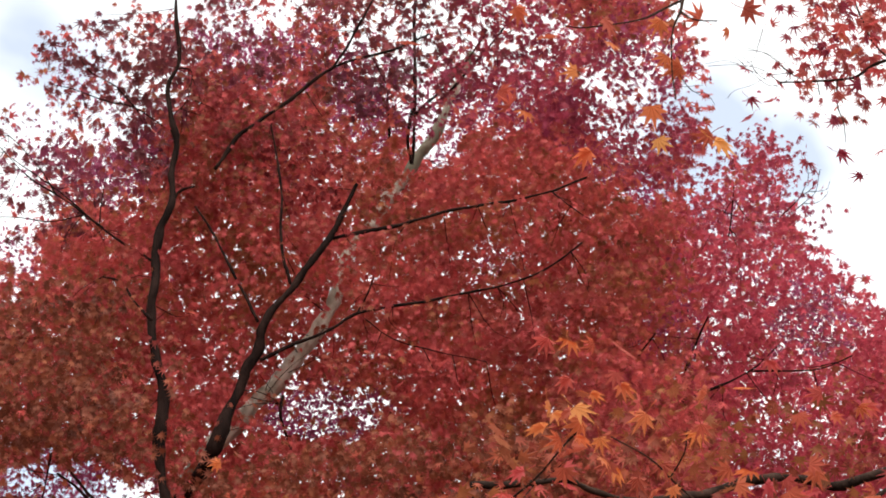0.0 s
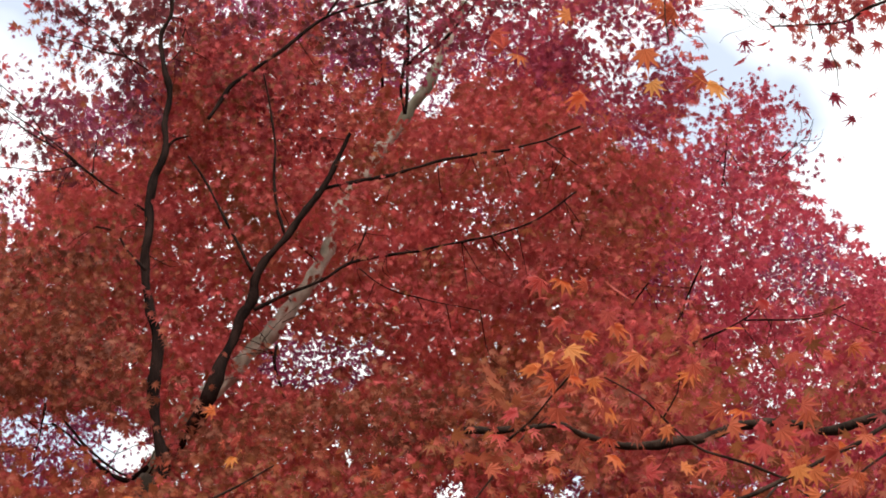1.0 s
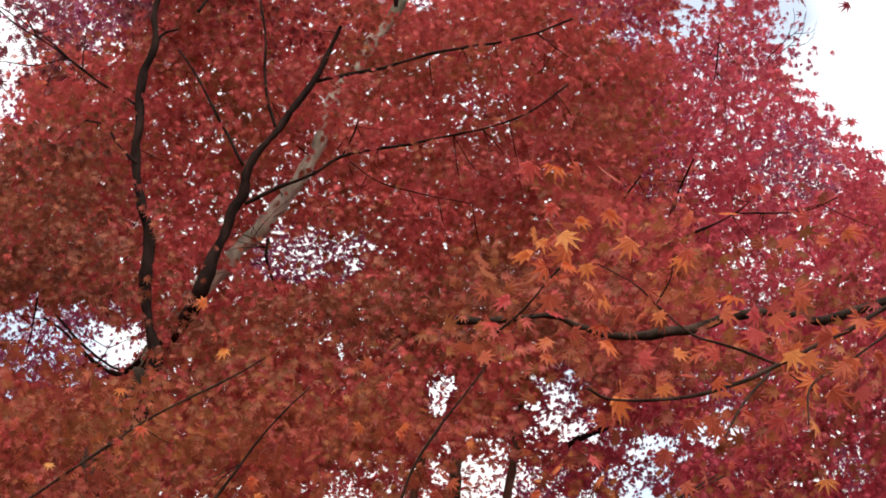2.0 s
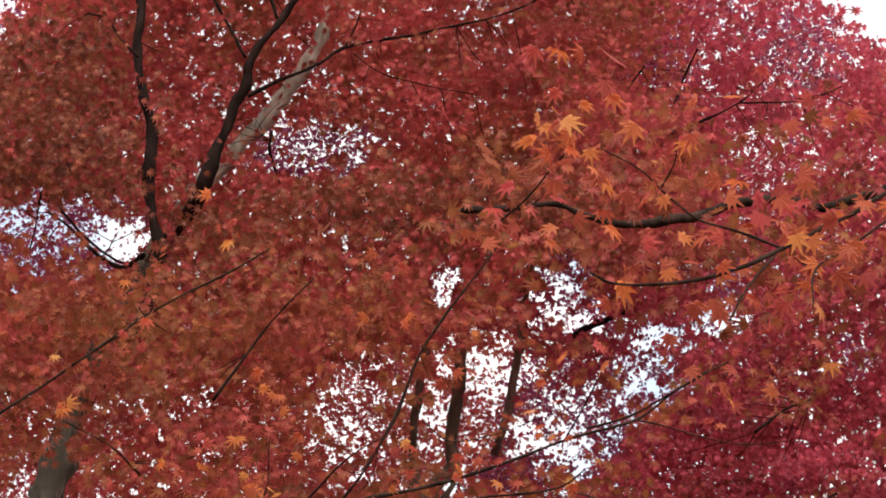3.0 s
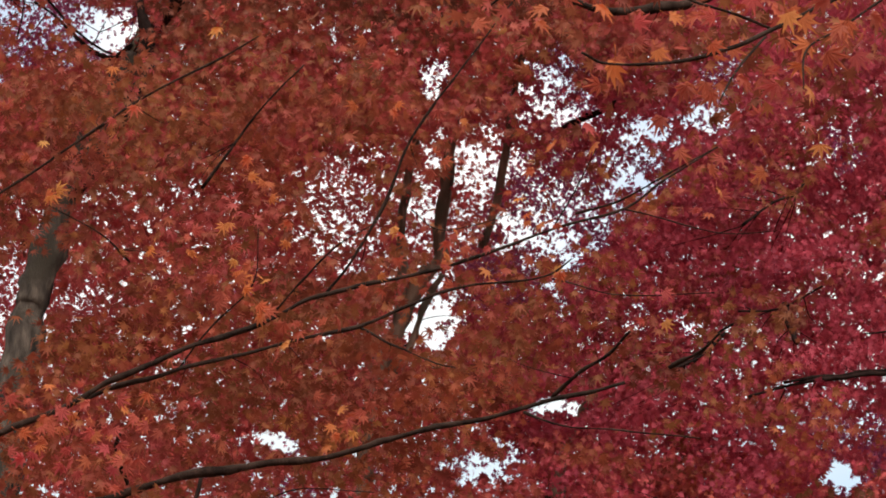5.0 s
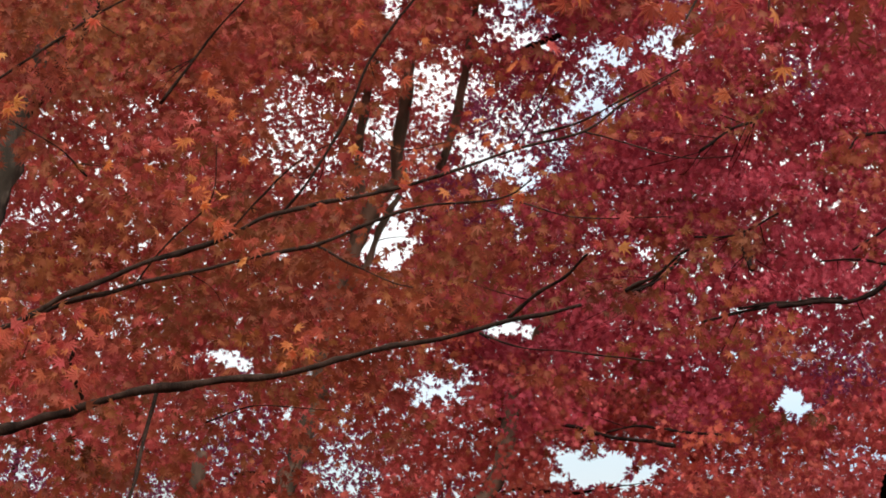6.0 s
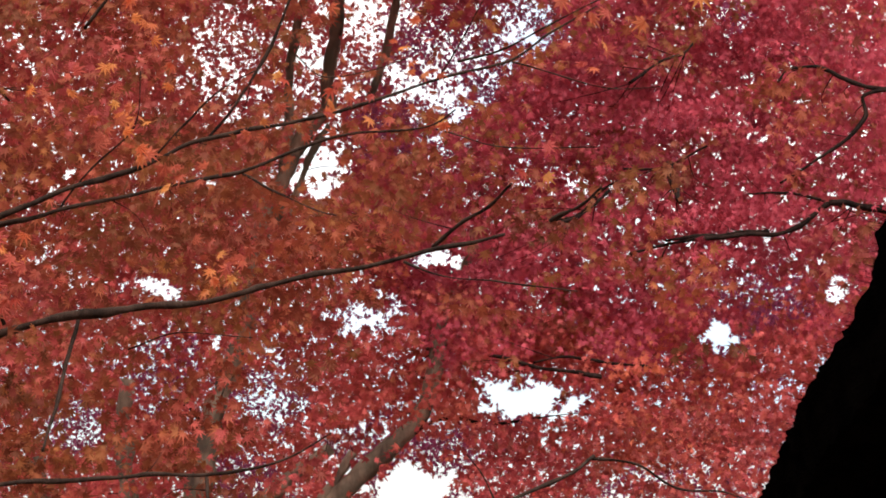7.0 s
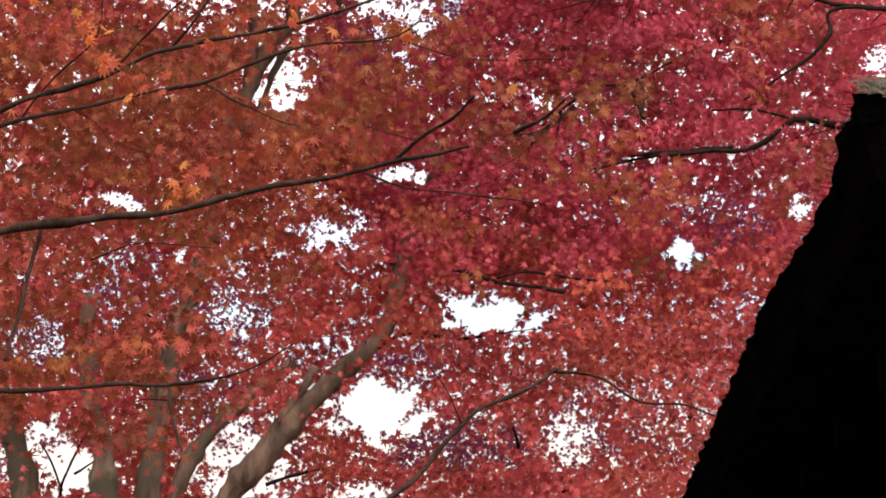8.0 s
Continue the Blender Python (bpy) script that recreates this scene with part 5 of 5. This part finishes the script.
limb(near_maple, "twig", [(0.920, 5.400, 5.449), (0.887, 5.400, 5.498), (0.852, 5.400, 5.522), (0.827, 5.400, 5.547)], 0.0009, 0.0005)
limb(near_maple, "twig", [(1.019, 5.400, 5.449), (0.983, 5.400, 5.514), (0.936, 5.400, 5.563), (0.927, 5.400, 5.592)], 0.0010, 0.0005)
limb(near_maple, "twig", [(0.961, 5.400, 5.441), (0.900, 5.400, 5.404), (0.849, 5.400, 5.384), (0.823, 5.400, 5.354)], 0.0009, 0.0005)
limb(near_maple, "twig", [(0.688, 5.400, 5.445), (0.726, 5.400, 5.384), (0.766, 5.400, 5.374), (0.789, 5.400, 5.334)], 0.0011, 0.0006)
crown(near_maple, NEAR_CROWN, 5.4, 7.8, 0.55, 0.064, leaf_left, 7, 0.6, spray=12, twigs=80, feather=0.014, clear=NEAR_LIMB, label="orange-red leaves")

for fx, fy in ((-4.5, 26.0), (5.0, 27.5), (7.5, 26.5)):
    far = thing("maple_tree", (fx, fy, 0.0), "distant maple showing through the gaps, backlit look in its plum-red", "tree", "distant maples")
    limb(far, "trunk", [(fx, fy, -0.1), (fx + 0.1, fy, 1.6), (fx - 0.1, fy, 3.0), (fx, fy, 4.0)], 0.2, 0.08)
    limb(far, "limb", [(fx, fy, 3.9), (fx + 0.3, fy, 5.2), (fx + 0.2, fy, 6.5), (fx + 0.7, fy, 8.5)], 0.06, 0.02)
    strip = [((fx - 3.6) / fy, 0.09), ((fx + 3.6) / fy, 0.09), ((fx + 3.2) / fy, 0.36), ((fx + 1.0) / fy, 0.47), ((fx - 2.4) / fy, 0.40)]
    crown(far, strip, fy - 1.0, fy + 1.0, 0.09, 0.07, leaf_far, 3, 0.5, spray=30, label="small leaves, backlight and haze put into their plum-red")

# ---- thatched eave ----
eave = thing("thatched_building", (3.2, 7.2, 0.0), "thatched eave with a ragged straw edge, deep shade put into its colours", "building")
# Outer edge of the eave: near corner to far end; the roof rises to the right.
NEAR, FAR_END, RISE = Vector((1.075, 3.95, 2.70)), Vector((1.99, 11.3, 2.70)), 0.75
foot = Vector(eave["foot"])
run = (FAR_END - NEAR)
out = Vector((run.y, -run.x, 0)).normalized()


def eave_point(f, inward, height):
    return NEAR + run * f + out * inward + Vector((0, 0, height)) - foot


bm = bmesh.new()
rings = []
for i in range(241):
    f = i / 240
    j = 0.018 * noise.noise(Vector((f * 40, 0, 0))) + 0.014 * noise.noise(Vector((f * 120, 4, 0)))
    j += 0.035 * math.sin(math.pi * f / 0.22) if f < 0.22 else 0.0
    hip = min(1.0, 0.04 + f * 2.6)
    rings.append([bm.verts.new(eave_point(f, u, h * (hip if h > 0 else 1))) for u, h in ((j, 0.0), (0.04 + j, -0.16), (0.16 + j, -0.24), (0.9, 0.25), (3.2, 1.9), (3.2, 2.4), (0.35, 0.34), (0.06 + j, 0.04))])
for a, b in zip(rings, rings[1:]):
    for k in range(8):
        bm.faces.new((a[k], a[(k + 1) % 8], b[(k + 1) % 8], b[k]))
bm.faces.new(rings[0])
bm.faces.new(rings[-1][::-1])
bmesh.ops.recalc_face_normals(bm, faces=bm.faces)
roof = part("thatch_roof", bm, thatch, eave, "thick thatch, shade put into its near-black colour")
# straw ends that fray the edge
bm = bmesh.new()
for i in range(6000):
    f, r = random.random(), random.random()
    a = eave_point(f, 0.04 + 0.05 * r + (0.035 * math.sin(math.pi * f / 0.22) if f < 0.22 else 0.0), -0.10 * r)
    d = -out * random.uniform(0.03, 0.085) + run.normalized() * random.uniform(-0.04, 0.04) + Vector((0, 0, random.uniform(-0.04, 0.035)))
    w = run.normalized() * 0.004
    b = a + d
    q = [bm.verts.new(v) for v in (a - w, a + w, b)]
    bm.faces.new(q)
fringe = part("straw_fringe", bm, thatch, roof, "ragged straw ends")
fringe["kind"] = "stuff"
# weathered straw along the near end of the roof
bm = bmesh.new()
for i in range(620):
    a = eave_point(random.uniform(-0.004, 0.004), random.uniform(0.4, 2.6) if i % 2 else 0.05 + 0.4 * random.random(), 0.0)
    s = (a - eave_point(-0.002, 0.0, 0.0)).dot(out)
    a.z += 0.0 + 0.06 * min(s, 0.4) + random.uniform(-0.016, 0.010)
    d = out * random.uniform(0.02, 0.08) * random.choice((-1, 1)) + Vector((0, random.uniform(-0.03, 0.02), random.uniform(-0.01, 0.02)))
    w = Vector((0, 0, 0.004))
    q = [bm.verts.new(v) for v in (a - w, a + w, a + d + w * 0.4, a + d - w * 0.4)]
    bm.faces.new(q)
ridge = part("straw_edge", bm, thatch_pale, roof, "grey weathered straw")
ridge["kind"] = "stuff"


def plank(name, corners, mat):
    """A box from eight corners: four below, four above."""
    bm = bmesh.new()
    v = [bm.verts.new(q) for q in corners]
    for f in ((3, 2, 1, 0), (4, 5, 6, 7), (0, 1, 5, 4), (1, 2, 6, 5), (2, 3, 7, 6), (3, 0, 4, 7)):
        bm.faces.new([v[i] for i in f])
    bmesh.ops.recalc_face_normals(bm, faces=bm.faces)
    bmesh.ops.bevel(bm, geom=bm.edges[:], offset=0.006, segments=1, affect="EDGES")
    return part(name, bm, mat, eave)


for i in range(9):
    f = 0.04 + i * 0.115
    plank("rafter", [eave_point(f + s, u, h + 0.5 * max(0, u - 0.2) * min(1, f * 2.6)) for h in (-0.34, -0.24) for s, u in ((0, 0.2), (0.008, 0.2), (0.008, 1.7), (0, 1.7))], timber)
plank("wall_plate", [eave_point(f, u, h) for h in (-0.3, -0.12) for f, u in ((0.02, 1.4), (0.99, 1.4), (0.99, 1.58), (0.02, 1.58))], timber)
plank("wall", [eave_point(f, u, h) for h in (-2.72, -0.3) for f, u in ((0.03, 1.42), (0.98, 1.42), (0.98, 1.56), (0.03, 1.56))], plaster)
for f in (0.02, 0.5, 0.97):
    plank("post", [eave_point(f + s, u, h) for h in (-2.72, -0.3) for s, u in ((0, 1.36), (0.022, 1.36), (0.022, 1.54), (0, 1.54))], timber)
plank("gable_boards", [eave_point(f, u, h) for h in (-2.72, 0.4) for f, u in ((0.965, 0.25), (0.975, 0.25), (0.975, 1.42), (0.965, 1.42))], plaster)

# ---- large single leaves, nearest last ----
OVERHANG = [(0.417, 4.600, 3.814, 0.172, 0.126), (0.254, 4.600, 3.929, 0.081, 0.057), (0.681, 4.600, 3.757, 0.207, 0.081), (0.855, 4.600, 3.701, 0.161, 0.092), (0.791, 4.600, 3.537, 0.195, 0.103), (0.421, 4.600, 3.592, 0.138, 0.057), (0.513, 4.600, 3.564, 0.172, 0.069), (0.807, 4.600, 3.506, 0.161, 0.092), (0.938, 4.600, 3.785, 0.069, 0.046), (0.302, 4.600, 3.800, 0.103, 0.057)]
HIGH_SPRAYS = [(1.199, 5.400, 5.646, 0.154, 0.085), (1.255, 5.400, 5.532, 0.085, 0.079), (1.116, 5.400, 5.559, 0.058, 0.090), (1.157, 5.400, 5.457, 0.093, 0.037), (0.969, 5.400, 5.676, 0.068, 0.023), (1.048, 5.400, 5.642, 0.061, 0.041), (1.065, 5.400, 5.344, 0.047, 0.022), (1.115, 5.400, 5.300, 0.023, 0.040), (1.176, 5.400, 5.390, 0.033, 0.026), (1.068, 5.400, 5.485, 0.024, 0.019), (1.313, 5.400, 5.604, 0.103, 0.113)]
BIG_LEAVES = [(0.753, 5.300, 5.596, 0.012, 0.013), (0.833, 5.300, 5.538, 0.012, 0.013), (0.873, 5.300, 5.604, 0.012, 0.013), (0.671, 5.300, 5.425, 0.011, 0.013), (0.679, 5.300, 5.393, 0.011, 0.013), (0.761, 5.300, 5.170, 0.011, 0.012)]
CRIMSON_SINGLES = [(0.872, 5.300, 5.290, 0.007, 0.007), (0.883, 5.300, 5.243, 0.006, 0.007), (0.953, 5.300, 5.296, 0.007, 0.007), (1.115, 5.300, 5.116, 0.008, 0.009), (1.175, 5.300, 5.015, 0.008, 0.009), (1.235, 5.300, 5.116, 0.008, 0.009), (1.190, 5.300, 5.325, 0.008, 0.009), (1.095, 5.300, 5.206, 0.008, 0.009)]
STRAY = [(0.200, 5.100, 5.425, 0.015, 0.013), (0.450, 5.100, 5.327, 0.015, 0.013), (0.629, 5.100, 5.289, 0.015, 0.013), (0.188, 5.100, 5.146, 0.015, 0.013), (0.213, 5.100, 5.093, 0.015, 0.013), (0.361, 5.100, 5.222, 0.015, 0.013), (0.392, 5.100, 4.988, 0.015, 0.013), (0.566, 5.100, 5.117, 0.015, 0.013), (0.586, 5.100, 5.039, 0.015, 0.013), (0.157, 5.100, 5.193, 0.015, 0.013), (0.438, 5.100, 5.425, 0.015, 0.013), (-0.132, 5.100, 5.327, 0.015, 0.013), (0.734, 5.100, 5.024, 0.015, 0.013), (0.629, 5.100, 5.445, 0.015, 0.013), (0.278, 5.100, 5.366, 0.015, 0.013)]
CORNER = [(1.140, 4.900, 5.251, 0.070, 0.065), (1.066, 4.900, 5.280, 0.054, 0.038), (1.171, 4.900, 5.176, 0.031, 0.037), (1.011, 4.900, 5.261, 0.031, 0.024)]
LIMB_COVER = [(0.725, 4.900, 3.830, 0.054, 0.033), (0.846, 4.900, 3.838, 0.061, 0.030), (0.967, 4.900, 3.849, 0.061, 0.030), (0.151, 4.900, 3.837, 0.060, 0.027)]
GOLDEN = [(0.209, 4.550, 3.885, 0.030, 0.024), (0.236, 4.550, 3.935, 0.030, 0.024), (0.292, 4.550, 3.903, 0.030, 0.024), (0.272, 4.550, 3.860, 0.030, 0.024), (0.316, 4.550, 3.917, 0.030, 0.024), (0.386, 4.550, 3.959, 0.030, 0.024), (0.353, 4.550, 3.848, 0.030, 0.024), (0.314, 4.550, 3.806, 0.030, 0.024), (0.395, 4.550, 3.777, 0.030, 0.024), (0.254, 4.550, 3.903, 0.030, 0.024), (0.515, 4.550, 3.562, 0.030, 0.024), (0.403, 4.550, 3.543, 0.030, 0.024), (0.689, 4.550, 3.773, 0.030, 0.024)]
YELLOW = [(-0.553, 8.600, 4.708, 0.097, 0.065), (0.112, 8.600, 4.982, 0.097, 0.065), (1.160, 8.600, 4.807, 0.086, 0.086), (-0.866, 8.600, 5.540, 0.086, 0.054), (-1.051, 8.600, 4.618, 0.107, 0.065), (-0.167, 8.600, 4.438, 0.129, 0.065), (-1.535, 8.600, 4.794, 0.107, 0.065), (-1.229, 8.600, 5.162, 0.107, 0.054), (-0.670, 8.600, 4.980, 0.086, 0.043), (-1.226, 8.600, 3.848, 0.344, 0.086), (0.429, 8.600, 4.817, 0.086, 0.054), (-0.233, 8.600, 5.249, 0.129, 0.065), (-0.570, 8.600, 4.208, 0.258, 0.086), (-0.302, 8.600, 3.881, 0.129, 0.054), (0.398, 8.600, 4.526, 0.172, 0.086), (-1.367, 8.600, 3.713, 0.258, 0.150), (0.945, 8.600, 4.284, 0.086, 0.054), (-0.336, 8.600, 3.815, 0.129, 0.065), (0.014, 8.600, 4.532, 0.172, 0.065), (-0.798, 8.600, 4.447, 0.172, 0.107)]
single_leaves(left_maple, YELLOW, 4.5, 0.07, [leaf_gold, leaf_tip, leaf_tip], depth=0.4, cap=280)
single_leaves(near_maple, HIGH_SPRAYS, 17.0, 0.048, [leaf_salmon, leaf_salmon, leaf_wine_single], cap=260, depth=0.3, shape=SHAPES[7])
single_leaves(near_maple, BIG_LEAVES, 2.0, 0.078, [leaf_tip, leaf_tip, leaf_gold], cap=30, depth=0.05)
single_leaves(near_maple, CRIMSON_SINGLES, 1.0, 0.06, [leaf_ruby, leaf_wine_single], cap=30, depth=0.05, shape=SHAPES[7])
single_leaves(near_maple, STRAY, 3.0, 0.08, [leaf_tip, leaf_tip, leaf_gold], cap=50, depth=0.05)
single_leaves(near_maple, CORNER, 7.5, 0.06, [leaf_salmon, leaf_ruby, leaf_tip], cap=50, depth=0.15)
single_leaves(near_maple, LIMB_COVER, 7.0, 0.058, [leaf_tip, leaf_ruby, leaf_ruby], cap=60, depth=0.15)
single_leaves(near_maple, GOLDEN, 9.0, 0.066, [leaf_gold], cap=60, depth=0.1)
single_leaves(near_maple, OVERHANG, 3.6, 0.062, [leaf_gold, leaf_tip, leaf_tip, leaf_tip, leaf_ruby], depth=0.5, cap=200)
